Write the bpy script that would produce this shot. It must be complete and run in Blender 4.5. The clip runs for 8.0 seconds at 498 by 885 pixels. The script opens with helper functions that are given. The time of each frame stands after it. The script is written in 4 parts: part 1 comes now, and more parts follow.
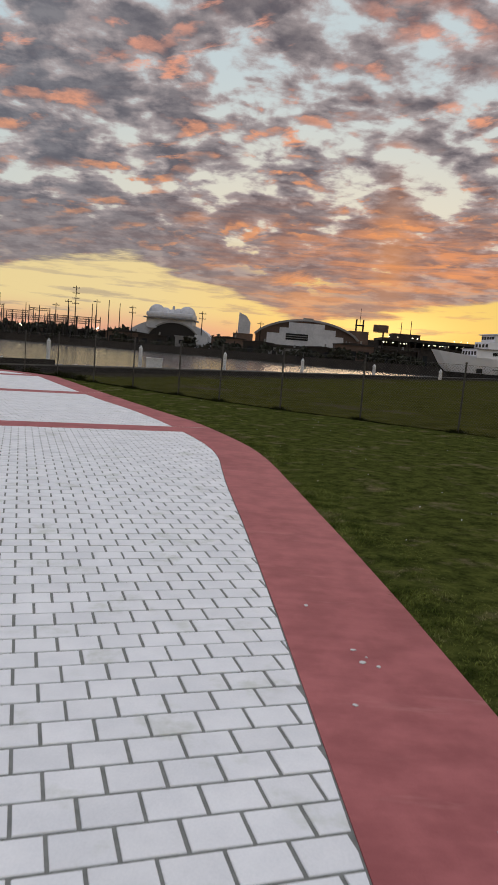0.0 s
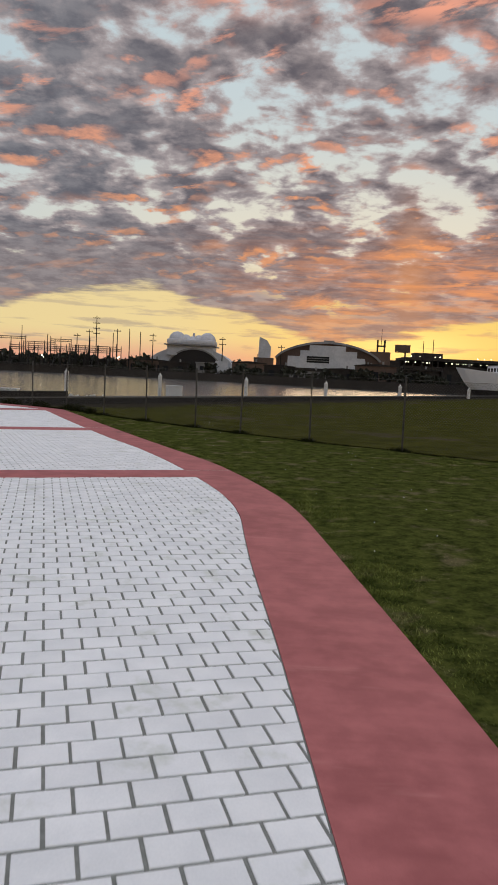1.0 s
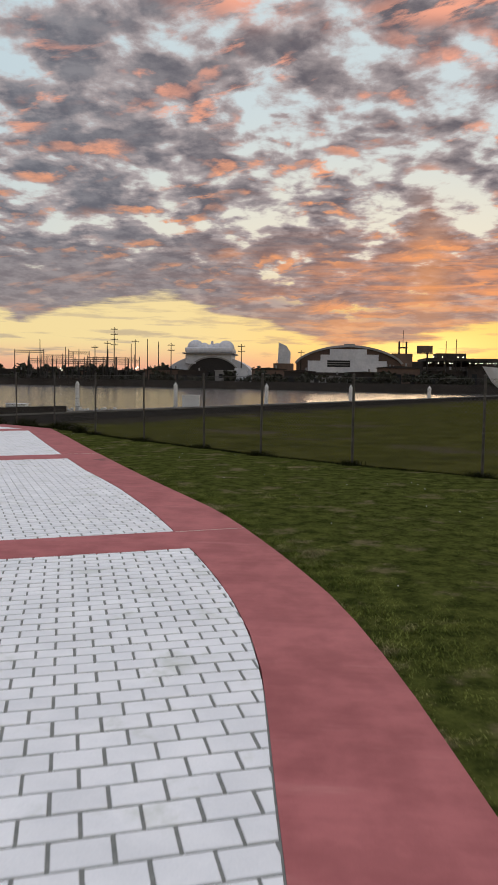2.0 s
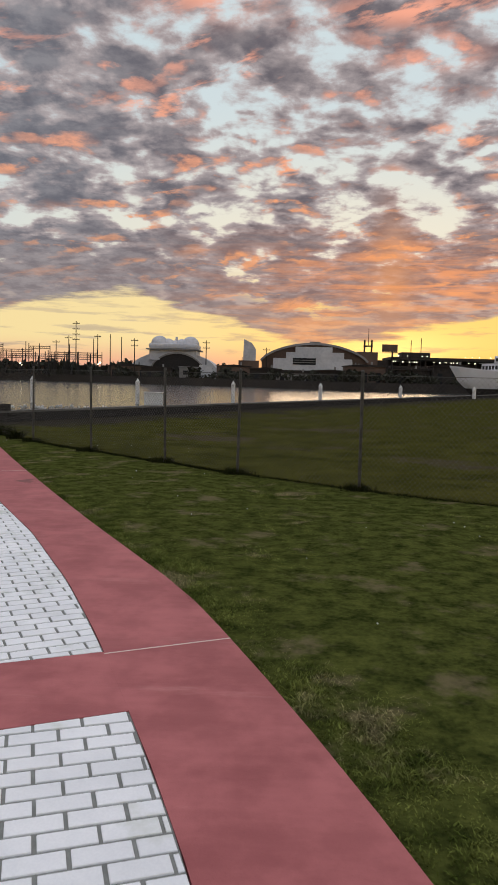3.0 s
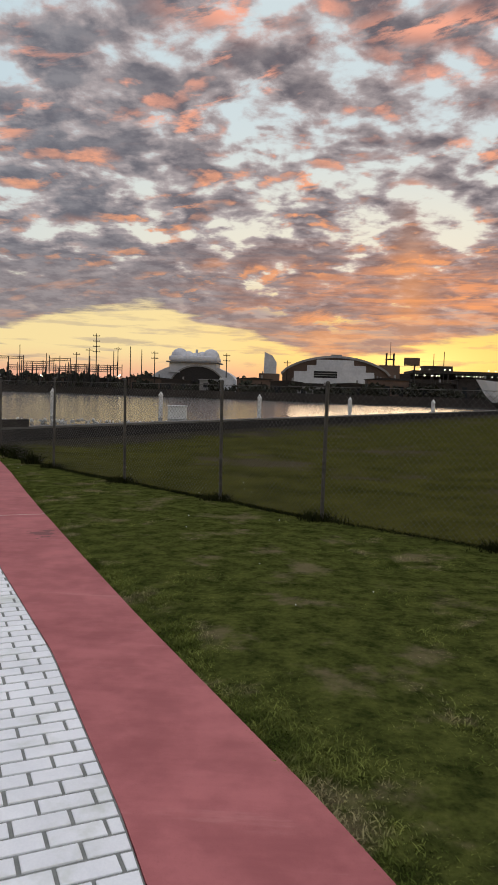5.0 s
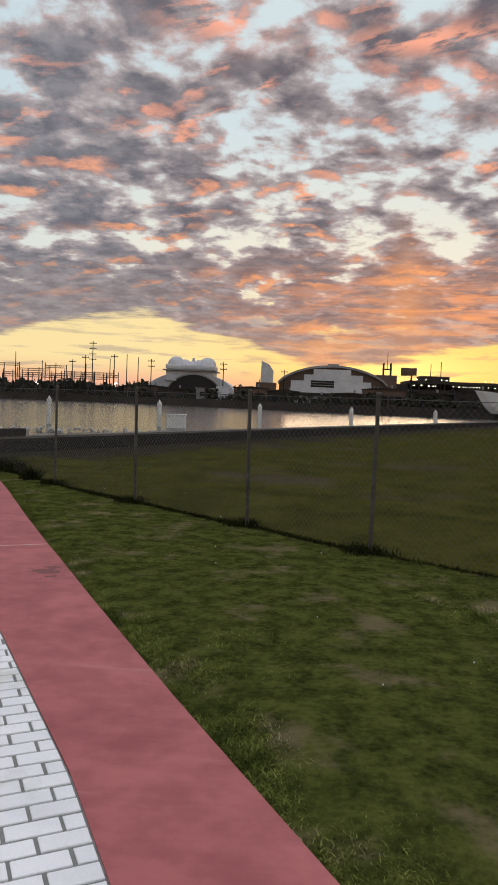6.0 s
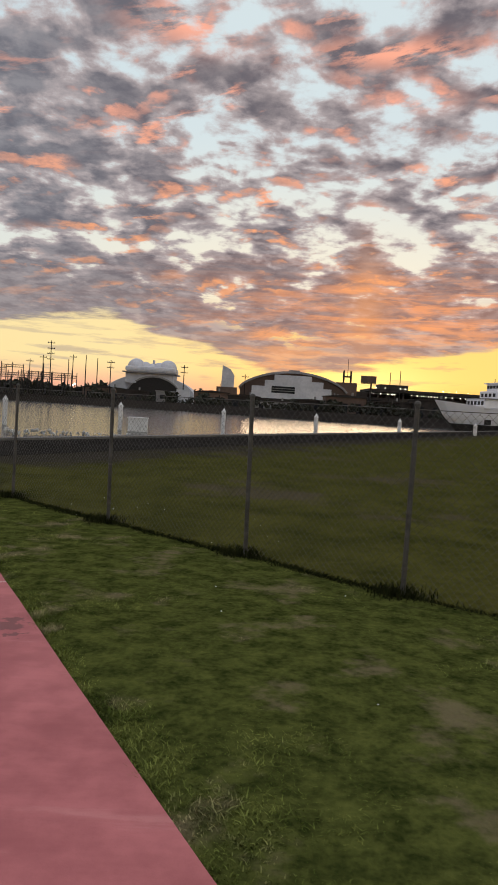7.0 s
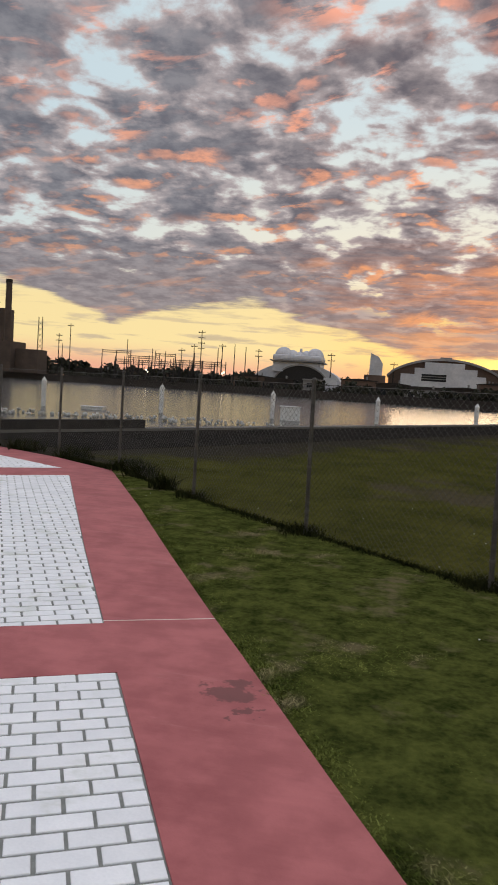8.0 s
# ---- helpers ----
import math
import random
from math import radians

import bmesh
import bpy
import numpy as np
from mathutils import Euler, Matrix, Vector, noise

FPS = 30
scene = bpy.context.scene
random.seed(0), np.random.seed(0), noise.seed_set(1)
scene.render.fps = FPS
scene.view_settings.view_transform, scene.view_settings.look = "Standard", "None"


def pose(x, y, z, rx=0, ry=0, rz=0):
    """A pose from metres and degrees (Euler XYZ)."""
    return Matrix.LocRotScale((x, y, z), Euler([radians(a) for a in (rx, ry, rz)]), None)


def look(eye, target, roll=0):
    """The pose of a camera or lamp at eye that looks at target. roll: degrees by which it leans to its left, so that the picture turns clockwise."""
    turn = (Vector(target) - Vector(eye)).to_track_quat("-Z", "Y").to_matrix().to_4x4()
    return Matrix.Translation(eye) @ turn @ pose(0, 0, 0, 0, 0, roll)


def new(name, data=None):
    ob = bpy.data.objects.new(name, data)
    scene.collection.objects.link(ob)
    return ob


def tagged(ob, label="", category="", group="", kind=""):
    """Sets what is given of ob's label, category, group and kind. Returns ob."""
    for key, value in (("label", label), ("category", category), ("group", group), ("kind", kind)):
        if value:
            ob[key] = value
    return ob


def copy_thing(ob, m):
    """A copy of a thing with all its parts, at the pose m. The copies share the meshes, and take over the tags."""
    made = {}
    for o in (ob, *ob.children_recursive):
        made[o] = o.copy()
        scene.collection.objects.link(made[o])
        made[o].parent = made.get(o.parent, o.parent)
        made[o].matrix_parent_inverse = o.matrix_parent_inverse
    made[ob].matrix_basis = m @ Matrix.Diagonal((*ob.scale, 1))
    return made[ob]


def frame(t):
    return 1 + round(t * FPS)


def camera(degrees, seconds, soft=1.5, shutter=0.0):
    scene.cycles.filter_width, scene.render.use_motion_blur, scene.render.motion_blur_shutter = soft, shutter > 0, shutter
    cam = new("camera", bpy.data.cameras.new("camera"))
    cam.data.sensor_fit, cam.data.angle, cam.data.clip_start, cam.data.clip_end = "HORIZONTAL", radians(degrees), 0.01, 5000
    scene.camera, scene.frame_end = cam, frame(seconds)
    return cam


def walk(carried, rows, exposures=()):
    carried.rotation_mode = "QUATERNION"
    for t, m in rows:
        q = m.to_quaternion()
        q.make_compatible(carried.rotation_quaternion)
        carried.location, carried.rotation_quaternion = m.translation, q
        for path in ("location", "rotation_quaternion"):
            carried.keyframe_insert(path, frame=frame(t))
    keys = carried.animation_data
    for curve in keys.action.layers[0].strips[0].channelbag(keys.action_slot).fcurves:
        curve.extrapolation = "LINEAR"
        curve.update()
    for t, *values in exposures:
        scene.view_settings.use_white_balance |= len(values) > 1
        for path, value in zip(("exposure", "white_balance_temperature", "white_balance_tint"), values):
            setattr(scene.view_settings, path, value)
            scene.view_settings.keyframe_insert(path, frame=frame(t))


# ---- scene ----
cam = camera(37.6, 8.0, soft=1.6, shutter=0.12)
PATH = [
    (0.0, (0.043, 0.154, 1.600), (0.003, 3.396, 1.201), 4.6),
    (0.5, (0.002, 1.281, 1.637), (-0.063, 4.533, 1.271), 4.1),
    (1.0, (-0.072, 2.586, 1.640), (-0.224, 5.848, 1.340), 2.8),
    (2.3, (-0.415, 8.537, 1.597), (-0.600, 10.935, 1.404), 0.7),
    (2.5, (-0.488, 9.338, 1.628), (-0.569, 11.566, 1.455), 0.9),
    (3.0, (-0.755, 10.603, 1.611), (-0.810, 12.595, 1.439), 1.5),
    (3.5, (-1.037, 11.292, 1.603), (-1.014, 13.283, 1.412), 1.9),
    (4.0, (-1.286, 11.995, 1.628), (-1.383, 13.987, 1.474), 1.8),
    (4.5, (-1.504, 12.843, 1.621), (-1.609, 14.835, 1.476), 1.7),
    (6.0, (-2.284, 14.853, 1.638), (-2.377, 16.848, 1.524), 2.2),
    (6.5, (-2.541, 15.572, 1.644), (-2.525, 17.569, 1.542), 2.8),
    (7.0, (-2.824, 16.324, 1.638), (-2.804, 18.322, 1.542), 3.5),
    (7.5, (-3.242, 17.017, 1.631), (-3.390, 19.008, 1.519), 3.6),
    (8.0, (-3.701, 17.693, 1.642), (-4.069, 19.653, 1.490), 3.6),
]
EXPOSURES = [(0.0, -0.18), (1.2, -0.15), (2.5, 0.0), (4.5, 0.0), (6.0, 0.06), (7.2, 0.1), (8.0, 0.05)]
walk(cam, [(t, look(eye, aim, roll)) for t, eye, aim, roll in PATH], EXPOSURES)

# ---- sky and sun ----
SUN_AZIMUTH = 7.5      # degrees from +y towards +x
SUN_HEIGHT = 2.0


class Net:
    """Short hand for shader nodes."""

    def __init__(self, tree):
        self.tree = tree
        tree.nodes.clear()

    def node(self, kind, inputs=None):
        n = self.tree.nodes.new(kind)
        for key, value in (inputs or {}).items():
            self.put(n.inputs[key], value)
        return n

    def put(self, socket, value):
        if isinstance(value, bpy.types.NodeSocket):
            self.tree.links.new(value, socket)
        else:
            socket.default_value = value

    def math(self, op, a, b=0.0, c=0.0, clamp=False):
        n = self.node("ShaderNodeMath", {0: a, 1: b, 2: c})
        n.operation, n.use_clamp = op, clamp
        return n.outputs[0]

    def mix(self, f, a, b, blend="MIX"):
        n = self.node("ShaderNodeMix")
        n.data_type, n.blend_type = "RGBA", blend
        self.put(n.inputs[0], f), self.put(n.inputs[6], a), self.put(n.inputs[7], b)
        return n.outputs[2]

    def noise(self, vector, scale, detail=4.0, rough=0.55, distort=0.0):
        return self.node("ShaderNodeTexNoise", {"Vector": vector, "Scale": scale, "Detail": detail, "Roughness": rough, "Distortion": distort}).outputs[0]

    def band(self, value, low, high, to_low=0.0, to_high=1.0):
        n = self.node("ShaderNodeMapRange", {0: value, 1: low, 2: high, 3: to_low, 4: to_high})
        n.interpolation_type = "SMOOTHSTEP"
        return n.outputs[0]


def rgb(r, g, b):
    return (r, g, b, 1.0)


def build_world():
    world = bpy.data.worlds.new("evening_sky")
    scene.world = world
    world.use_nodes = True
    net = Net(world.node_tree)
    way = net.node("ShaderNodeTexCoord").outputs["Generated"]
    sep = net.node("ShaderNodeSeparateXYZ", {0: way})
    x, y, z = sep.outputs
    up = net.math("MAXIMUM", z, 0.0)
    side = net.math("ARCTAN2", x, y)
    high = net.math("ADD", up, 0.20)
    plane = net.node("ShaderNodeCombineXYZ", {0: net.math("DIVIDE", x, high), 1: net.math("DIVIDE", y, high), 2: 0.0}).outputs[0]

    def add(*terms):
        total = terms[0]
        for term in terms[1:]:
            total = net.math("ADD", total, term)
        return total

    def times(*terms):
        total = terms[0]
        for term in terms[1:]:
            total = net.math("MULTIPLY", total, term)
        return total

    def shifted(where, by):
        return net.node("ShaderNodeVectorMath", {0: where, 1: by}).outputs[0]

    def sheet(where):
        """Cover of the broken cloud sheet: soft heaps with frayed rims."""
        swirl = net.node("ShaderNodeTexNoise", {"Vector": where, "Scale": 4.0, "Detail": 2.0}).outputs["Color"]
        bent = shifted(where, net.mix(1.0, swirl, rgb(0.07, 0.07, 0.0), "MULTIPLY"))
        heaps = net.noise(bent, 6.0, 3.0, 0.5)
        frayed = net.noise(bent, 17.0, 5.0, 0.58)
        cell = net.node("ShaderNodeTexVoronoi", {"Vector": bent, "Scale": 9.0})
        cell.feature = "SMOOTH_F1"
        net.put(cell.inputs["Smoothness"], 0.8)
        lumps = net.math("SUBTRACT", 0.80, cell.outputs["Distance"])
        return add(times(heaps, 0.72), times(frayed, 0.36), times(lumps, 0.24), -0.117)

    def bump(a0, e0, wa, we):
        """A soft round weight at azimuth a0 and height e0, in radians."""
        p = net.math("DIVIDE", net.math("SUBTRACT", side, a0), wa)
        q = net.math("DIVIDE", net.math("SUBTRACT", up, e0), we)
        d = add(times(p, p), times(q, q))
        return net.math("POWER", 2.718, times(d, -1.0))

    cover = sheet(plane)
    ahead = sheet(shifted(plane, (0.006, 0.045, 0.0)))
    edge = net.math("SUBTRACT", cover, ahead)
    # a closed grey bank low on the left, a heavy mass above it, more open sky towards the sun
    bank = bump(-0.34, 0.125, 0.34, 0.045)
    veil = bump(0.24, 0.135, 0.26, 0.055)
    cover = add(cover, times(bank, 0.17), times(veil, 0.09), times(bump(-0.25, 0.28, 0.13, 0.085), 0.085), times(bump(-0.62, 0.36, 0.22, 0.16), 0.10),
                times(bump(0.15, 0.44, 0.15, 0.028), 0.09), times(bump(0.10, 0.375, 0.12, 0.022), 0.07), times(bump(-0.16, 0.45, 0.14, 0.04), 0.05), times(bump(0.06, 0.30, 0.13, 0.06), -0.015), times(bump(-0.32, 0.195, 0.16, 0.018), -0.05), times(bump(-0.26, 0.38, 0.13, 0.07), 0.06), times(bump(-0.05, 0.175, 0.5, 0.03), 0.045))
    mask = net.band(cover, 0.42, 0.525)
    thick = net.band(cover, 0.45, 0.63)
    mottle = net.band(net.noise(plane, 11.0, 6.0, 0.6), 0.34, 0.66)
    # nearness to the sun's azimuth
    a = radians(SUN_AZIMUTH)
    toward = add(times(x, math.sin(a)), times(y, math.cos(a)))
    near = net.band(toward, 0.62, 0.985)
    glare = bump(a + 0.03, 0.040, 0.085, 0.030)
    pillar = bump(a + 0.025, 0.12, 0.028, 0.09)
    # clear air
    clear = net.node("ShaderNodeTexSky")
    clear.sky_type, clear.sun_disc = "NISHITA", False
    clear.sun_elevation, clear.sun_rotation = radians(SUN_HEIGHT), radians(SUN_AZIMUTH)
    sky = net.mix(1.0, clear.outputs[0], rgb(0.12, 0.12, 0.12), "MULTIPLY")
    air = net.mix(net.band(up, 0.16, 0.36), rgb(0.88, 0.83, 0.68), rgb(0.66, 0.76, 0.79))
    air = net.mix(net.math("MULTIPLY", net.band(side, 0.0, -0.6), 0.7), air, rgb(0.54, 0.68, 0.76))
    low_air = net.mix(net.band(side, -0.22, 0.16), rgb(0.95, 0.76, 0.38), rgb(1.0, 0.70, 0.20))
    low_air = net.mix(net.band(up, 0.055, 0.010), low_air, net.mix(net.band(side, -0.10, 0.10), rgb(0.84, 0.42, 0.30), rgb(1.0, 0.50, 0.12)))
    air = net.mix(net.band(up, 0.16, 0.10), air, low_air)
    air = net.mix(times(glare, 0.9), air, rgb(1.35, 1.0, 0.33))
    air = net.mix(0.06, air, sky)
    # cloud colours: mauve-grey bellies, salmon and orange where the low sun reaches them
    body = net.mix(mottle, rgb(0.140, 0.126, 0.146), rgb(0.255, 0.222, 0.232))
    body = net.mix(times(net.band(side, 0.02, -0.40), 0.6), body, net.mix(mottle, rgb(0.150, 0.165, 0.200), rgb(0.26, 0.275, 0.31)))
    grey = net.mix(thick, rgb(0.50, 0.43, 0.43), body)
    grey = net.mix(times(bank, 0.7), grey, net.mix(mottle, rgb(0.25, 0.21, 0.215), rgb(0.36, 0.31, 0.31)))
    lit = net.mix(net.band(up, 0.40, 0.12), rgb(1.0, 0.43, 0.29), rgb(1.0, 0.40, 0.15))
    patchy = net.band(net.noise(plane, 3.4, 2.0, 0.5), 0.44, 0.60)
    rims = times(net.band(edge, 0.02, 0.15), add(0.45, times(mottle, 0.55)), patchy)
    slant = net.node("ShaderNodeCombineXYZ", {0: times(side, 11.0), 1: times(net.math("SUBTRACT", up, times(side, 0.16)), 46.0), 2: 2.0}).outputs[0]
    streaks = times(net.band(net.noise(slant, 1.0, 5.0, 0.6, 0.3), 0.535, 0.67), net.band(cover, 0.42, 0.50), net.band(net.noise(plane, 2.3, 2.0, 0.5), 0.46, 0.60))
    warm = times(net.math("MAXIMUM", rims, times(streaks, 0.95)), add(0.30, times(near, 0.70)))
    glow_spots = add(bump(0.17, 0.43, 0.10, 0.014), bump(-0.10, 0.45, 0.07, 0.022), times(bump(0.20, 0.383, 0.05, 0.010), 0.9))
    warm = net.math("MAXIMUM", warm, times(glow_spots, net.band(net.noise(slant, 1.6, 5.0, 0.62), 0.40, 0.58), 0.95))
    warm = times(warm, net.math("SUBTRACT", 1.0, times(bank, 0.7)))
    cloud = net.mix(warm, grey, lit)
    flat = net.node("ShaderNodeCombineXYZ", {0: times(side, 10.0), 1: times(up, 85.0), 2: 7.0}).outputs[0]
    lines = net.band(net.noise(flat, 1.0, 5.0, 0.6, 0.4), 0.42, 0.64)
    rosy = times(veil, add(0.22, times(lines, 0.62)))
    cloud = net.mix(rosy, cloud, rgb(0.98, 0.38, 0.16))
    cloud = net.mix(times(pillar, 0.45), cloud, rgb(1.0, 0.40, 0.13))
    belly = net.mix(net.band(side, -0.25, 0.10), rgb(0.36, 0.29, 0.27), net.mix(lines, rgb(0.50, 0.29, 0.21), rgb(0.95, 0.42, 0.17)))
    cloud = net.mix(times(net.band(up, 0.125, 0.06), 0.85), cloud, belly)
    # the sheet ends above a clear strip along the horizon, arched on the left and rising to the right
    p = net.math("ADD", side, 0.195)
    arch_edge = net.math("SUBTRACT", 0.112, net.math("SMOOTH_MAX", times(p, 0.28), times(p, -0.19), 0.03))
    slope_edge = add(0.030, times(side, 0.20))
    far_left = net.math("SUBTRACT", -0.038, times(side, 0.30))
    rim = net.math("MAXIMUM", net.math("MAXIMUM", arch_edge, slope_edge), net.math("MINIMUM", far_left, 0.14))
    ragged = add(times(net.math("SUBTRACT", net.noise(plane, 2.4, 3.0, 0.55), 0.5), 0.030), times(net.math("SUBTRACT", net.noise(flat, 0.7, 6.0, 0.65), 0.5), 0.048))
    above = net.math("SUBTRACT", add(up, ragged), rim)
    wisps = times(net.band(net.noise(flat, 1.1, 5.0, 0.58), 0.53, 0.66), 0.55)
    mask = net.math("MAXIMUM", mask, times(net.band(above, 0.075, 0.035), 0.95))
    mask = times(mask, net.band(above, -0.003, 0.008))
    mask = net.math("MAXIMUM", mask, times(wisps, net.band(up, 0.14, 0.05)))
    look_of = net.mix(mask, air, cloud)
    # thin bright overcast added overhead, out of view, to light the ground
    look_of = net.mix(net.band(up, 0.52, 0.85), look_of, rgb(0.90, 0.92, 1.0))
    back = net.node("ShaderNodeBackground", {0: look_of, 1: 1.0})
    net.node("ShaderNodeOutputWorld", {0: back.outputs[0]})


build_world()
lamp = bpy.data.lights.new("sun", "SUN")
lamp.energy, lamp.angle, lamp.color = 0.3, radians(15), (1.0, 0.72, 0.45)
sun = new("sun", lamp)
sun.matrix_world = look((math.sin(radians(SUN_AZIMUTH)) * 100, math.cos(radians(SUN_AZIMUTH)) * 100, 8), (0, 0, 0))


# ---- materials ----
def paint(name, dark, light, scale=8.0, rough=0.7, bump=0.2, fine=60.0, metal=0.0, spread=0.0, stain=None, stain_scale=0.8, glow=None, gloss=0.5, depth=0.01, stain_at=0.55):
    """A surface that varies at two scales between two colours; spread: from piece to piece."""
    m = bpy.data.materials.new(name)
    m.use_nodes = True
    net = Net(m.node_tree)
    where = net.node("ShaderNodeTexCoord").outputs["Object"]
    place = net.node("ShaderNodeNewGeometry").outputs["Position"]
    big = net.noise(place, scale, 4.0, 0.6)
    small = net.noise(place, fine, 3.0, 0.6)
    f = net.math("ADD", net.math("MULTIPLY", net.band(big, 0.3, 0.7), 0.65), net.math("MULTIPLY", net.band(small, 0.3, 0.7), 0.35))
    colour = net.mix(f, rgb(*dark), rgb(*light))
    if stain:
        colour = net.mix(net.math("MULTIPLY", net.band(net.noise(place, stain_scale, 5.0, 0.65), stain_at, stain_at + 0.16), 0.75), colour, rgb(*stain))
    if spread:
        both = net.math("FRACT", net.math("ADD", net.node("ShaderNodeObjectInfo").outputs["Random"], net.node("ShaderNodeNewGeometry").outputs["Random Per Island"]))
        hsv = net.node("ShaderNodeHueSaturation", {"Color": colour, "Value": net.math("ADD", 1.0 - spread, net.math("MULTIPLY", both, 2 * spread))})
        colour = hsv.outputs[0]
    shader = net.node("ShaderNodeBsdfPrincipled", {"Base Color": colour, "Metallic": metal, "Specular IOR Level": gloss})
    net.put(shader.inputs["Roughness"], net.math("ADD", rough - 0.08, net.math("MULTIPLY", big, 0.16)))
    if bump:
        b = net.node("ShaderNodeBump", {"Height": net.math("ADD", small, big), "Strength": bump, "Distance": depth})
        net.put(shader.inputs["Normal"], b.outputs[0])
    if glow:
        net.put(shader.inputs["Emission Color"], rgb(*glow[:3])), net.put(shader.inputs["Emission Strength"], glow[3])
    net.node("ShaderNodeOutputMaterial", {0: shader.outputs[0]})
    return m


WHITE_PAVER = paint("white_paver", (0.74, 0.75, 0.79), (0.88, 0.88, 0.91), 3.0, 0.75, 0.25, 90, spread=0.04, stain=(0.60, 0.62, 0.58), stain_scale=2.2, depth=0.004)
JOINT = paint("joint_mortar", (0.16, 0.165, 0.155), (0.26, 0.265, 0.25), 20, 0.9, 0.4, 150, depth=0.004)


def red_concrete():
    m = bpy.data.materials.new("red_concrete")
    m.use_nodes = True
    net = Net(m.node_tree)
    place = net.node("ShaderNodeNewGeometry").outputs["Position"]
    turned = net.node("ShaderNodeMapping", {"Vector": place, "Rotation": (0, 0, radians(-25)), "Scale": (0.8, 4.5, 1.0)}).outputs[0]
    big = net.noise(place, 0.8, 4.0, 0.6)
    cloudy = net.noise(place, 3.2, 5.0, 0.65)
    broom = net.noise(turned, 2.2, 5.0, 0.6)
    grain = net.noise(place, 130.0, 2.0, 0.6)
    f = net.math("ADD", net.math("MULTIPLY", net.band(big, 0.3, 0.7), 0.35), net.math("MULTIPLY", net.band(broom, 0.3, 0.7), 0.20))
    f = net.math("ADD", f, net.math("MULTIPLY", net.band(cloudy, 0.35, 0.65), 0.45))
    colour = net.mix(f, rgb(0.29, 0.078, 0.084), rgb(0.47, 0.150, 0.155))
    colour = net.mix(net.math("MULTIPLY", net.band(net.noise(turned, 0.9, 5.0, 0.7), 0.58, 0.72), 0.35), colour, rgb(0.56, 0.25, 0.24))
    colour = net.mix(net.math("MULTIPLY", net.band(grain, 0.55, 0.75), 0.25), colour, rgb(0.20, 0.06, 0.06))
    # a damp spot and a few scuffs
    wobble = net.math("MULTIPLY", net.math("SUBTRACT", net.noise(place, 9.0, 4.0, 0.65), 0.5), 0.55)
    for cx, cy, r in ((-4.42, 21.45, 0.14), (-4.30, 21.22, 0.05)):
        far = net.node("ShaderNodeVectorMath", {0: place, 1: (cx, cy, 0.0)})
        far.operation = "DISTANCE"
        spot = net.band(net.math("ADD", far.outputs["Value"], wobble), r * 1.15, r * 0.7)
        colour = net.mix(net.math("MULTIPLY", spot, 0.75), colour, rgb(0.13, 0.055, 0.055))
    shader = net.node("ShaderNodeBsdfPrincipled", {"Base Color": colour, "Specular IOR Level": 0.3})
    net.put(shader.inputs["Roughness"], net.math("ADD", 0.62, net.math("MULTIPLY", cloudy, 0.25)))
    b = net.node("ShaderNodeBump", {"Height": net.math("ADD", grain, net.math("MULTIPLY", broom, 1.5)), "Strength": 0.2, "Distance": 0.003})
    net.put(shader.inputs["Normal"], b.outputs[0])
    net.node("ShaderNodeOutputMaterial", {0: shader.outputs[0]})
    return m


RED = red_concrete()
SEAM = paint("pale_seam", (0.6, 0.5, 0.46), (0.8, 0.7, 0.66), 20, 0.9, 0.2)
SOIL = paint("lawn_soil", (0.017, 0.024, 0.006), (0.096, 0.107, 0.027), 5.0, 1.0, 0.9, 22, stain=(0.16, 0.13, 0.075), stain_scale=1.5, gloss=0.0, depth=0.04, stain_at=0.54)
GRASS = paint("grass_blades", (0.032, 0.050, 0.009), (0.200, 0.222, 0.058), 5.0, 0.85, 0.0, 1.3, spread=0.38, stain=(0.33, 0.27, 0.16), stain_scale=1.5, gloss=0.0, stain_at=0.52)


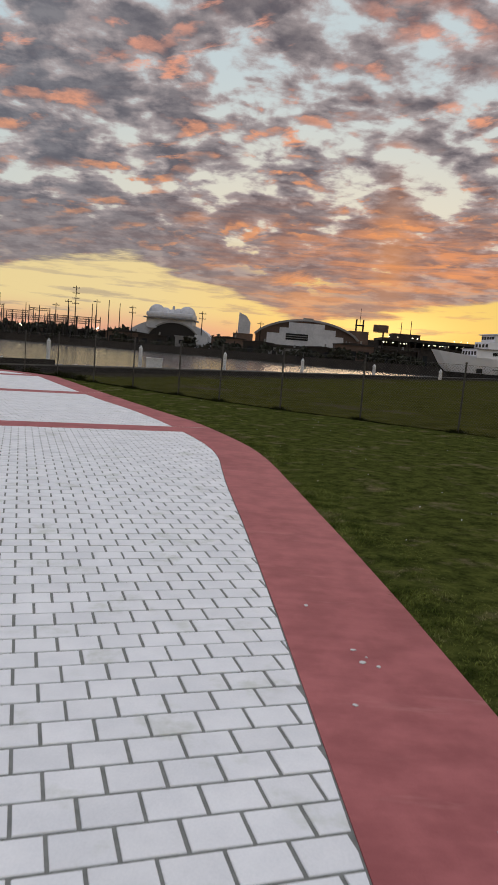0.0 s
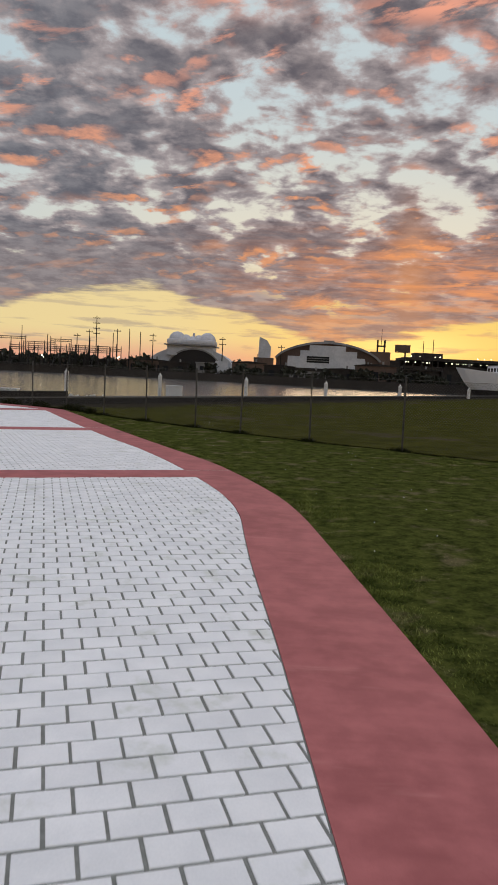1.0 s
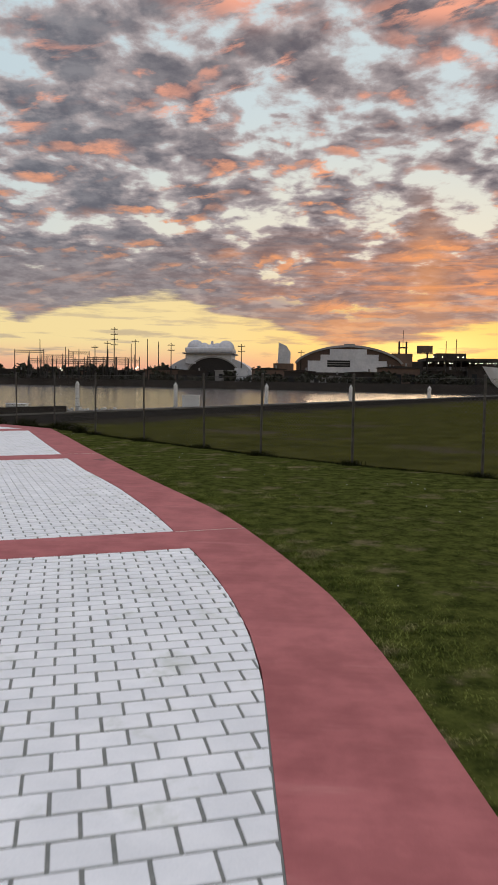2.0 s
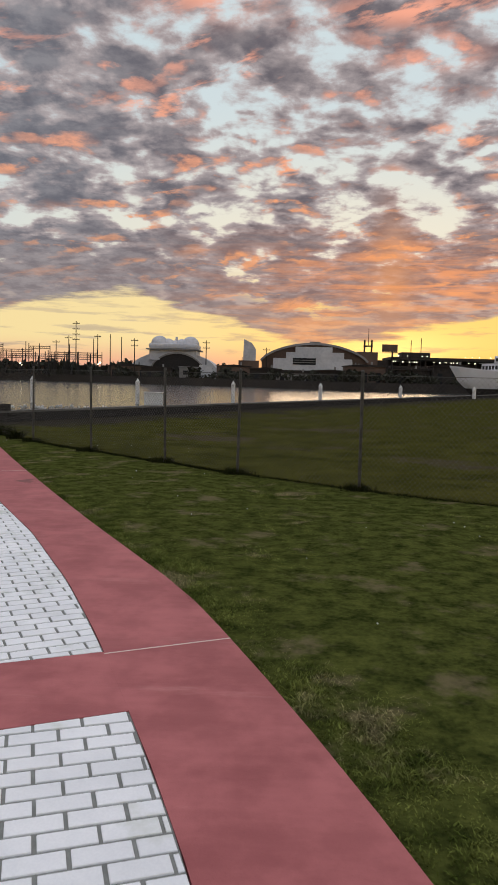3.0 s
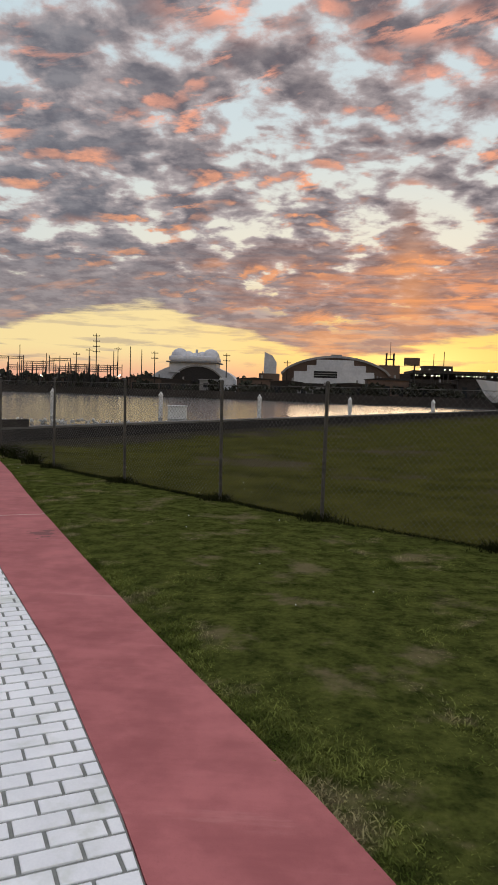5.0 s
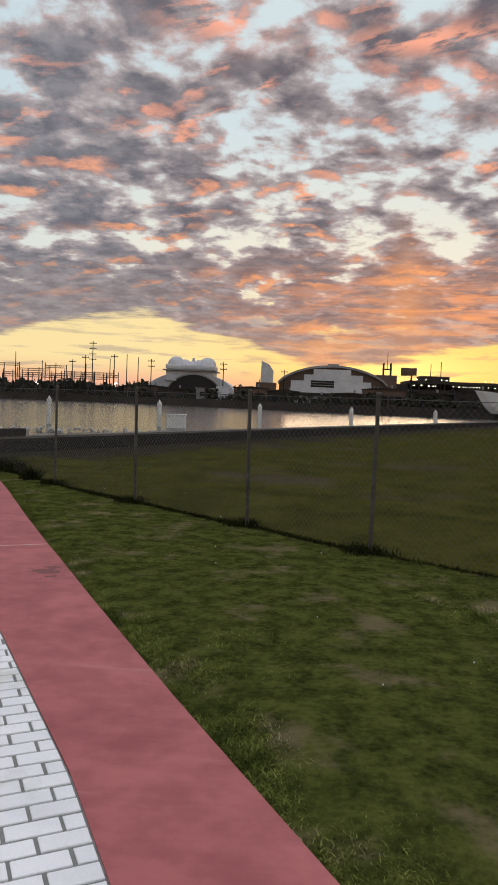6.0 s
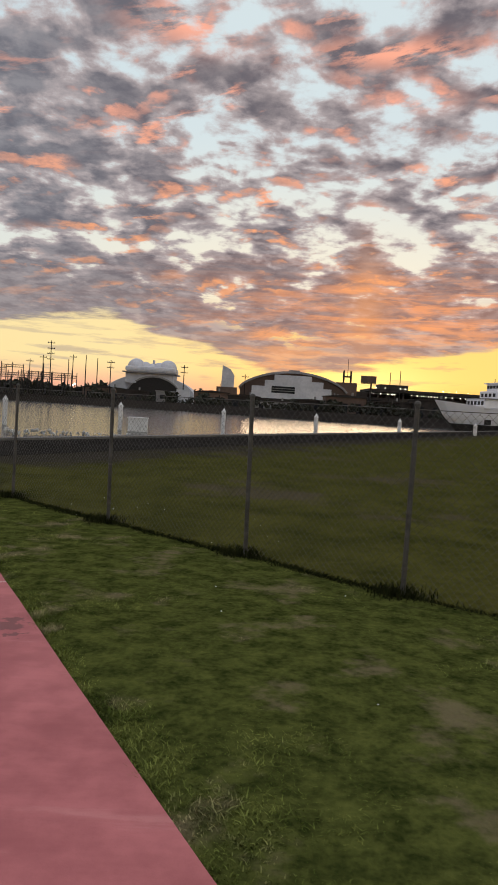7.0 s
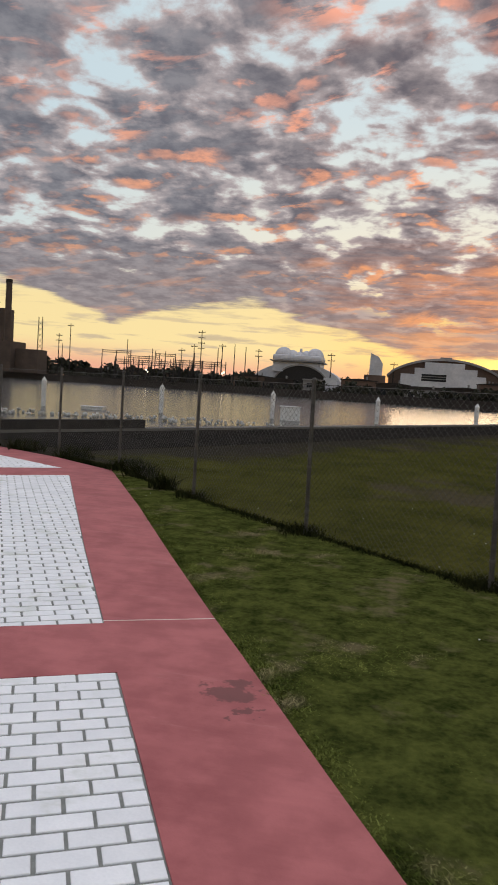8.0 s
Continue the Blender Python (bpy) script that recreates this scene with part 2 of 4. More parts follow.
def field_ground():
    """Mown field that gives way to bare grit along the river wall."""
    m = bpy.data.materials.new("far_field")
    m.use_nodes = True
    net = Net(m.node_tree)
    place = net.node("ShaderNodeNewGeometry").outputs["Position"]
    sep = net.node("ShaderNodeSeparateXYZ", {0: place})
    big, small = net.noise(place, 0.9, 5.0, 0.65), net.noise(place, 9.0, 4.0, 0.65)
    f = net.math("ADD", net.math("MULTIPLY", net.band(big, 0.3, 0.7), 0.55), net.math("MULTIPLY", net.band(small, 0.3, 0.7), 0.45))
    colour = net.mix(f, rgb(0.022, 0.026, 0.006), rgb(0.082, 0.078, 0.020))
    bare = net.band(net.noise(place, 0.22, 6.0, 0.7), 0.54, 0.64)
    colour = net.mix(net.math("MULTIPLY", bare, 0.7), colour, net.mix(small, rgb(0.035, 0.028, 0.020), rgb(0.115, 0.090, 0.068)))
    inland = net.math("SUBTRACT", net.math("MULTIPLY", net.math("ADD", sep.outputs[0], 14.0), 0.893), net.math("MULTIPLY", net.math("SUBTRACT", sep.outputs[1], 35.9), 0.449))
    wavy = net.math("ADD", inland, net.math("MULTIPLY", net.math("SUBTRACT", net.noise(place, 0.35, 6.0, 0.7), 0.5), 14.0))
    colour = net.mix(net.math("MULTIPLY", net.band(wavy, 8.5, 5.0), 0.9), colour, net.mix(small, rgb(0.016, 0.014, 0.013), rgb(0.045, 0.039, 0.034)))
    shader = net.node("ShaderNodeBsdfPrincipled", {"Base Color": colour, "Specular IOR Level": 0.0, "Roughness": 1.0})
    b = net.node("ShaderNodeBump", {"Height": net.math("ADD", small, big), "Strength": 0.8, "Distance": 0.05})
    net.put(shader.inputs["Normal"], b.outputs[0])
    net.node("ShaderNodeOutputMaterial", {0: shader.outputs[0]})
    return m


FIELD = field_ground()
GRAVEL = paint("gravel_track", (0.012, 0.011, 0.010), (0.028, 0.025, 0.023), 0.8, 0.95, 0.5, 12, gloss=0.0, depth=0.03)
STEEL = paint("galvanised_steel", (0.038, 0.036, 0.034), (0.105, 0.10, 0.095), 9, 0.65, 0.1, 60, metal=0.2, gloss=0.2)
WIRE = paint("fence_wire", (0.055, 0.051, 0.048), (0.115, 0.108, 0.10), 14, 0.65, 0.0, 90, metal=0.2, gloss=0.2)
WEED = paint("dark_weeds", (0.010, 0.013, 0.005), (0.030, 0.033, 0.013), 5, 0.95, 0.0, 20, spread=0.3, gloss=0.0)
CONCRETE = paint("seawall_concrete", (0.09, 0.088, 0.085), (0.17, 0.165, 0.16), 0.8, 0.9, 0.4, 12, gloss=0.2)
STONE = paint("pale_stone", (0.30, 0.30, 0.30), (0.55, 0.54, 0.53), 2.0, 0.9, 0.4, 12, spread=0.25)
PILE = paint("white_pile", (0.50, 0.50, 0.52), (0.70, 0.70, 0.72), 2.0, 0.6, 0.1, 12)
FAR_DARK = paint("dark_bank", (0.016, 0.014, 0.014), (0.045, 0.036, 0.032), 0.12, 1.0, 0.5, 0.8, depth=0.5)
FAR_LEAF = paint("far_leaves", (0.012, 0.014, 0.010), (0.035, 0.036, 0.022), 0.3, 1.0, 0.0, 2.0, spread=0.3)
# white dulled in its colour, as the far halls stand against the light
FAR_WHITE = paint("backlit_white", (0.36, 0.37, 0.42), (0.56, 0.56, 0.60), 0.15, 0.7, 0.1, 1.0)
FAR_GREY = paint("weathered_grey", (0.16, 0.155, 0.16), (0.26, 0.25, 0.25), 0.15, 0.8, 0.1, 1.0)
FAR_BROWN = paint("rusty_brown", (0.075, 0.05, 0.04), (0.14, 0.09, 0.07), 0.15, 0.9, 0.1, 1.0)
FAR_BRICK = paint("plant_brick", (0.045, 0.033, 0.028), (0.085, 0.060, 0.050), 0.2, 0.9, 0.1, 1.5)
# lifted off black: distance haze on the far poles is put into the colour
IRON = paint("black_iron", (0.014, 0.013, 0.014), (0.034, 0.031, 0.031), 2, 0.8, 0.1, 10, gloss=0.2)
DARK_GLASS = paint("dark_glass", (0.010, 0.011, 0.014), (0.018, 0.020, 0.024), 1, 0.5, 0.0, gloss=0.15)
HULL = paint("hull_white", (0.70, 0.71, 0.78), (0.82, 0.82, 0.88), 0.1, 0.5, 0.05, 1.0)
LAMP_GLOW = paint("lamp_glow", (0.9, 0.8, 0.6), (1, 0.9, 0.7), 1, 0.5, 0.0, glow=(1.0, 0.85, 0.62, 4.0))


def water_material():
    m = bpy.data.materials.new("river_water")
    m.use_nodes = True
    net = Net(m.node_tree)
    place = net.node("ShaderNodeNewGeometry").outputs["Position"]
    flat = net.node("ShaderNodeMapping", {"Vector": place, "Scale": (0.35, 0.9, 1.0)}).outputs[0]
    waves = net.math("ADD", net.noise(flat, 0.9, 4.0, 0.6), net.math("MULTIPLY", net.noise(flat, 0.12, 2.0, 0.5), 1.5))
    bumped = net.node("ShaderNodeBump", {"Height": waves, "Strength": 0.22, "Distance": 0.13}).outputs[0]
    shader = net.node("ShaderNodeBsdfPrincipled", {"Base Color": rgb(0.03, 0.035, 0.035), "Roughness": 0.18, "IOR": 1.33, "Normal": bumped})
    net.node("ShaderNodeOutputMaterial", {0: shader.outputs[0]})
    return m


WATER = water_material()


# ---- mesh helpers ----
def mesh_object(name, bm, material, parent=None):
    data = bpy.data.meshes.new(name)
    bm.to_mesh(data)
    bm.free()
    data.materials.append(material)
    ob = new(name, data)
    ob.parent = parent
    return ob


def part(name, bm, material, parent, label=""):
    return tagged(mesh_object(name, bm, material, parent), label)


def raw(name, verts, faces, material, parent=None):
    data = bpy.data.meshes.new(name)
    data.from_pydata(verts, [], faces)
    data.update()
    data.materials.append(material)
    ob = new(name, data)
    ob.parent = parent
    return ob


def empty(name, x, y, z, turn=0.0):
    ob = new(name)
    ob.matrix_world = pose(x, y, z, 0, 0, turn)
    return ob


def box(x0, x1, y0, y1, z0, z1, bevel=0.0, bm=None):
    bm = bm or bmesh.new()
    made = bmesh.ops.create_cube(bm, size=1.0, matrix=Matrix.Translation(((x0 + x1) / 2, (y0 + y1) / 2, (z0 + z1) / 2)) @ Matrix.Diagonal((x1 - x0, y1 - y0, z1 - z0, 1)))
    if bevel:
        edges = {e for v in made["verts"] for e in v.link_edges}
        bmesh.ops.bevel(bm, geom=list(edges), offset=bevel, segments=2, affect="EDGES", profile=0.6)
    return bm


def rod(p, q, r0, r1=None, sides=8, bm=None):
    bm = bm or bmesh.new()
    p, q = Vector(p), Vector(q)
    turn = (q - p).to_track_quat("Z", "Y").to_matrix().to_4x4()
    m = Matrix.Translation((p + q) / 2) @ turn
    bmesh.ops.create_cone(bm, cap_ends=True, segments=sides, radius1=r0, radius2=r0 if r1 is None else r1, depth=(q - p).length, matrix=m)
    return bm


def prism(outline, z0, z1, bm=None):
    """An upright prism on a convex or simple outline of (x, y)."""
    bm = bm or bmesh.new()
    low = [bm.verts.new((x, y, z0)) for x, y in outline]
    top = [bm.verts.new((x, y, z1)) for x, y in outline]
    bm.faces.new(top)
    bm.faces.new(low[::-1])
    n = len(outline)
    for i in range(n):
        j = (i + 1) % n
        bm.faces.new((low[i], low[j], top[j], top[i]))
    return bm


def profile(outline, y0, y1, bm=None):
    """A prism lying along y on an outline of (x, z)."""
    bm = bm or bmesh.new()
    a = [bm.verts.new((x, y0, z)) for x, z in outline]
    b = [bm.verts.new((x, y1, z)) for x, z in outline]
    bm.faces.new(a)
    bm.faces.new(b[::-1])
    n = len(outline)
    for i in range(n):
        j = (i + 1) % n
        bm.faces.new((b[i], b[j], a[j], a[i]))
    bmesh.ops.recalc_face_normals(bm, faces=bm.faces)
    return bm


# ---- the plan of the promenade ----
IN_Y = [-9.0, -4.0, 0.0, 1.77, 4.67, 6.87, 8.9, 10.0, 11.0, 11.8, 12.6, 13.4, 14.0, 14.74, 15.1, 16.17, 17.9, 19.9, 20.66, 21.5, 22.25, 24.25, 28.96, 29.77]
IN_X = [1.02, 0.92, 0.72, 0.56, 0.235, -0.03, -0.30, -0.42, -0.52, -0.67, -0.89, -1.17, -1.40, -1.69, -1.835, -2.30, -3.15, -4.28, -4.66, -5.09, -5.47, -6.48, -8.80, -9.30]
OUT_Y = [-9.0, -4.0, 1.0, 3.18, 4.94, 6.78, 9.85, 10.8, 11.7, 12.5, 13.47, 14.33, 15.19, 15.78, 16.44, 17.6, 18.76, 19.85, 20.65, 22.1, 22.62, 24.39, 26.8, 30.26]
OUT_X = [1.92, 1.76, 1.50, 1.30, 1.10, 0.86, 0.42, 0.28, 0.12, -0.07, -0.38, -0.69, -1.02, -1.26, -1.58, -2.20, -2.82, -3.38, -3.79, -4.52, -4.79, -5.67, -6.84, -8.60]


def inner(y):
    return float(np.interp(y, IN_Y, IN_X))


def outer(y):
    return float(np.interp(y, OUT_Y, OUT_X))


# cross bands of red concrete: the paving corner before and after each, and the band's heading from +x
BANDS = [((-1.40, 14.00), (-1.69, 14.74), 23.3), ((-5.09, 21.50), (-5.47, 22.25), 27.5), ((-8.80, 28.96), (-9.30, 29.77), 37.0)]
LEFT = 12.0   # how far the paving is laid in pieces, from the border inwards


def bevelled_sheet(name, outline, z0, z1, material, parent=None):
    return mesh_object(name, prism(outline, z0, z1), material, parent)


# ground sheet under everything, from behind the camera to the seawall
WALL_A, WALL_B = Vector((-14.0, 35.9)), Vector((2.4, 68.5))
WALL_WAY = (WALL_B - WALL_A).normalized()


def wall_at(s):
    p = WALL_A + WALL_WAY * s
    return p.x, p.y


def build_ground():
    far_end = wall_at(420)
    near_end = (-60.0, 38.0)
    outline = [(-400, -400), (400, -400), (400, far_end[1]), far_end, wall_at(0), near_end, (-400, 30)]
    tagged(bevelled_sheet("ground", outline, -3.0, -0.035, FIELD), "dull olive mown field behind the fence by the river", "ground", kind="structure")
    # seawall cap along the edge
    n = Vector((-WALL_WAY.y, WALL_WAY.x))
    a, b = Vector(wall_at(-1)), Vector(wall_at(300))
    cap = [tuple(a), tuple(b), tuple(b + n * 0.6), tuple(a + n * 0.6)]
    tagged(bevelled_sheet("seawall", cap, -2.5, 0.05, CONCRETE), "weathered grey concrete seawall along the river edge", "seawall", kind="structure")
    c = Vector(wall_at(5.5))
    beam = [tuple(a + n * 0.05), tuple(c + n * 0.05), tuple(c + n * 0.35), tuple(a + n * 0.35)]
    tagged(bevelled_sheet("timber_kerb", beam, 0.05, 0.33, IRON), "black timber kerb beam on the seawall", "kerb", kind="structure")
    track = [tuple(a - n * 4.5), tuple(b - n * 4.5), tuple(b - n * 0.05), tuple(a - n * 0.05)]
    tagged(bevelled_sheet("road", track, -0.1, -0.025, GRAVEL), "dark grey gravel track beside the seawall", "road", kind="structure")
    tagged(raw("water", [(-2500, -200, -1.2), (2500, -200, -1.2), (2500, 4000, -1.2), (-2500, 4000, -1.2)], [(0, 1, 2, 3)], WATER), "calm river reflecting the sunset sky", "water", kind="structure")


build_ground()


def lawn_outline():
    right = [(p[0], p[1]) for p in FENCE_LINE]
    left = [(outer(y), y) for y in np.linspace(-9, 30.2, 60)]
    return left, right


FENCE_LINE = [(-13.9, 33.4), (-12.1, 32.5), (-10.2, 31.5), (-8.45, 30.3), (-6.35, 27.75), (-4.53, 25.98), (-2.71, 24.28), (-1.28, 22.90), (0.60, 21.40), (2.75, 20.0), (5.0, 18.45), (7.1, 16.9), (9.2, 15.4), (11.3, 13.9), (13.4, 12.4)]


def build_lawn():
    left, right = lawn_outline()
    # strips from the border to the fence
    verts, faces = [], []
    rows = 70
    cols = 14
    for i in range(rows + 1):
        y = -9 + i * (39.2 / rows)
        x0 = outer(y)
        fx = [p[0] for p in right][::-1]
        fy = [p[1] for p in right][::-1]
        x1 = float(np.interp(y, fy, fx)) if y > 12.4 else 13.4
        x1 = max(x1, x0 + 0.05)
        for j in range(cols + 1):
            x = x0 + (x1 - x0) * j / cols
            edge = min(1.0, (x - x0) / 0.3)
            z = -0.03 + 0.025 * edge + 0.035 * (noise.noise(Vector((x * 0.7, y * 0.7, 0))) + 0.3) * min(1, (x - x0) / 1.0)
            verts.append((x, y, z))
    for i in range(rows):
        for j in range(cols):
            a = i * (cols + 1) + j
            faces.append((a, a + 1, a + cols + 2, a + cols + 1))
    ob = raw("lawn", verts, faces, SOIL)
    ob.data.polygons.foreach_set("use_smooth", [True] * len(faces))
    tagged(ob, "patchy mown green lawn between walkway and fence", "lawn", kind="structure")


build_lawn()


# ---- red border and bands ----
def slab(name, outline, parent, label=""):
    bm = prism(outline, -0.12, 0.0)
    return part(name, bm, RED, parent, label)


def band_line(i, side):
    c = BANDS[i][side]
    a = radians(BANDS[i][2])
    return Vector(c), Vector((math.cos(a), math.sin(a)))


def build_border():
    walk_way = tagged(empty("walkway_border", 0, 0, 0), "smooth dusty-red concrete border strip beside the white paving", "walkway", kind="structure")
    cuts = [-9.0, 15.04, 22.62, 30.1]
    gap = 0.002
    for a, b in zip(cuts, cuts[1:]):
        # joints run square to the strip
        n = 40
        ins, outs = [], []
        for k in range(n + 1):
            t = k / n
            yo = a + (b - a) * t + (gap if k == 0 else -gap if k == n else 0)
            xo = outer(yo)
            # foot on the inner edge
            yi = yo - 0.33 if yo > 11 else yo - 0.33 * max(0.0, min(1.0, (yo + 2) / 13))
            yi = min(yi, 29.77)
            ins.append((inner(yi) + 0.004, yi))
            outs.append((xo, yo))
        slab("slab", outs + ins[::-1], walk_way)
        if a > -9:
            p, q = Vector((inner(a - 0.33), a - 0.33)), Vector((outer(a), a))
            if a in (15.04, 22.62):
                w = (q - p).normalized()
                m = Vector((-w.y, w.x)) * 0.005
                part("joint", prism([tuple(p - m), tuple(q - m), tuple(q + m), tuple(p + m)], -0.05, 0.002), SEAM, walk_way, "pale joint strip")
    # the strip turns along the water
    turn_out = [(-8.60, 30.10), (-10.14, 31.28), (-12.0, 32.36), (-15.0, 34.2)]
    turn_in = [(-9.30, 29.77), (-11.14, 30.87), (-14.4, 32.9), (-15.4, 33.5)]
    slab("slab", turn_out + turn_in[::-1], walk_way)
    for i in range(3):
        c0, w = band_line(i, 0)
        c1, _ = band_line(i, 1)
        n = Vector((-w.y, w.x)) * 0.002
        part("band", prism([tuple(c0 + w * 0.03), tuple(c1 + w * 0.03), tuple(c1 - w * 16), tuple(c0 - w * 16)], -0.12, -0.0005), RED, walk_way)


build_border()


# ---- white paving ----
def clip(poly, p, n):
    """The part of a convex outline on the side of the line through p to which n points."""
    out = []
    for i, a in enumerate(poly):
        b = poly[(i + 1) % len(poly)]
        da, db = (a - p).dot(n), (b - p).dot(n)
        if da >= 0:
            out.append(a)
        if (da > 0) != (db > 0) and da != db:
            out.append(a + (b - a) * (da / (da - db)))
    return out


def paver_solid(poly, top, verts, faces):
    """A paver with chamfered rim, on an outline."""
    c = sum(poly, Vector((0, 0))) / len(poly)
    base = len(verts)
    n = len(poly)
    for p in poly:
        verts.append((p.x, p.y, -0.012))
    for p in poly:
        verts.append((p.x, p.y, top - 0.003))
    for p in poly:
        q = c + (p - c) * (1 - 0.004 / max(0.02, (p - c).length))
        verts.append((q.x, q.y, top))
    faces.append(tuple(base + 2 * n + k for k in range(n)))
    for ring in (0, n):
        for k in range(n):
            j = (k + 1) % n
            faces.append((base + ring + k, base + ring + j, base + ring + n + j, base + ring + n + k))


def build_field(name, low, high, angle, courses, wide, zone):
    """Running-bond paving between two lines; low and high: (point, way) or None. courses(v): the depth of the course at v along the columns."""
    field = tagged(empty(name, 0, 0, 0), "white running-bond pavers with grey recessed joints", "paving", kind="structure")
    a = radians(angle)
    u, v = Vector((math.cos(a), math.sin(a))), Vector((-math.sin(a), math.cos(a)))
    origin = Vector(zone)
    joint = 0.016
    rng = random.Random(5)
    pieces = []
    t, row = 0.0, 0
    while t > -26:
        deep = courses(t)
        t0, t1 = t - deep, t
        for k in range(-100, 100):
            s0 = k * wide + (wide / 2 if row % 2 else 0.0)
            mid = origin + u * (s0 + wide / 2) + v * ((t0 + t1) / 2)
            if mid.y < -9 or mid.y > 33 or not (inner(mid.y) - LEFT < mid.x < inner(mid.y) + 0.4):
                continue
            jig = rng.choice((-0.0015, 0.0, 0.0015))
            poly = [origin + u * s + v * w for s, w in ((s0 + joint / 2, t0 + joint / 2), (s0 + wide - joint / 2 + jig, t0 + joint / 2), (s0 + wide - joint / 2 + jig, t1 - joint / 2), (s0 + joint / 2, t1 - joint / 2))]
            y = mid.y
            e0, e1 = Vector((inner(y - 0.15), y - 0.15)), Vector((inner(y + 0.15), y + 0.15))
            w = (e1 - e0).normalized()
            if not (name == "paving_end"):
                poly = clip(poly, e0 + Vector((-w.y, w.x)) * 0.006, Vector((-w.y, w.x)))
            for line, sign in ((low, 1), (high, -1)):
                if line and poly:
                    n = Vector((-line[1].y, line[1].x)) * sign
                    poly = clip(poly, line[0] + n * 0.008, n)
            if len(poly) < 3:
                continue
            size = abs(sum(p.cross(q) for p, q in zip(poly, poly[1:] + poly[:1]))) / 2
            if size > 0.0006:
                pieces.append((mid, poly, rng.choice((-0.0012, 0.0, 0.0012))))
        t, row = t0, row + 1
    return field, pieces


def finish_field(field, pieces, singles):
    """Lays the nearest pavers as objects on shared meshes, the rest as one mesh."""
    verts, faces, shapes = [], [], {}
    for mid, poly, dz in pieces:
        if singles and singles(mid):
            local = [p - mid for p in poly]
            key = (round(dz, 4), *(round(c, 3) for p in local for c in p))
            if key in shapes:
                ob = new("paver", shapes[key])
                ob.parent = field
            else:
                v, f = [], []
                paver_solid(local, dz, v, f)
                ob = raw("paver", v, f, WHITE_PAVER, field)
                shapes[key] = ob.data
            ob.location = (mid.x, mid.y, 0)
        else:
            paver_solid(poly, dz, verts, faces)
    tagged(raw("pavers", verts, faces, WHITE_PAVER, field), "white rectangular pavers", kind="stuff")


def build_paving():
    # bed of the joints
    bed = [(inner(y) + 0.004, y) for y in np.linspace(-9, 29.7, 50)] + [(-16, 34.0), (-24, 30.0)] + [(inner(y) - LEFT - 0.1, y) for y in np.linspace(27, -9, 24)]
    tagged(bevelled_sheet("paving_bed", bed, -0.2, -0.007, JOINT), "grey mortar bed below the white pavers", "paving", kind="structure")
    fields = []
    l0, l1 = band_line(0, 0), band_line(0, 1)
    m0, m1 = band_line(1, 0), band_line(1, 1)
    k0, k1 = band_line(2, 0), band_line(2, 1)
    grown = lambda t: 0.110 + 0.070 * max(0.0, min(1.0, (-t - 1.6) / 3.5))
    even = lambda t: 0.110
    fields.append(build_field("paving_south", None, l0, 18.5, grown, 0.222, (-1.40, 14.0)))
    fields.append(build_field("paving_middle", l1, m0, 27.0, even, 0.220, (-5.09, 21.5)))
    fields.append(build_field("paving_north", m1, k0, 30.0, even, 0.220, (-8.80, 28.96)))
    bend = Vector((1.84, -1.10)).normalized()
    fields.append(build_field("paving_end", k1, (Vector((-9.30, 29.77)), bend), 37.0, even, 0.220, (-12.0, 37.0)))
    return fields


FIELDS = build_paving()

# ---- chain-link fence ----
FENCE_TOP = 1.72


def wire_mesh(length, height, step=0.076, r=0.0016):
    """Diamond mesh of straight wires in the x-z plane, each a thin three-sided bar."""
    verts, faces = [], []

    def bar(p, q):
        w = Vector((q[0] - p[0], 0, q[1] - p[1])).normalized()
        n1, n2 = Vector((0, 1, 0)) * r, Vector((-w.z, 0, w.x)) * r
        b = len(verts)
        for e in (p, q):
            c = Vector((e[0], 0, e[1]))
            for off in (n2, n1 - n2 * 0.5, -n1 - n2 * 0.5):
                verts.append(tuple(c + off))
        for k in range(3):
            j = (k + 1) % 3
            faces.append((b + k, b + j, b + 3 + j, b + 3 + k))

    c = -height
    while c < length:
        # rising wire: x = c + z; falling wire: its mirror
        z0, z1 = max(0.0, -c), min(height, length - c)
        if z1 > z0:
            bar((c + z0, z0), (c + z1, z1))
            bar((length - c - z0, z0), (length - c - z1, z1))
        c += step
    return verts, faces


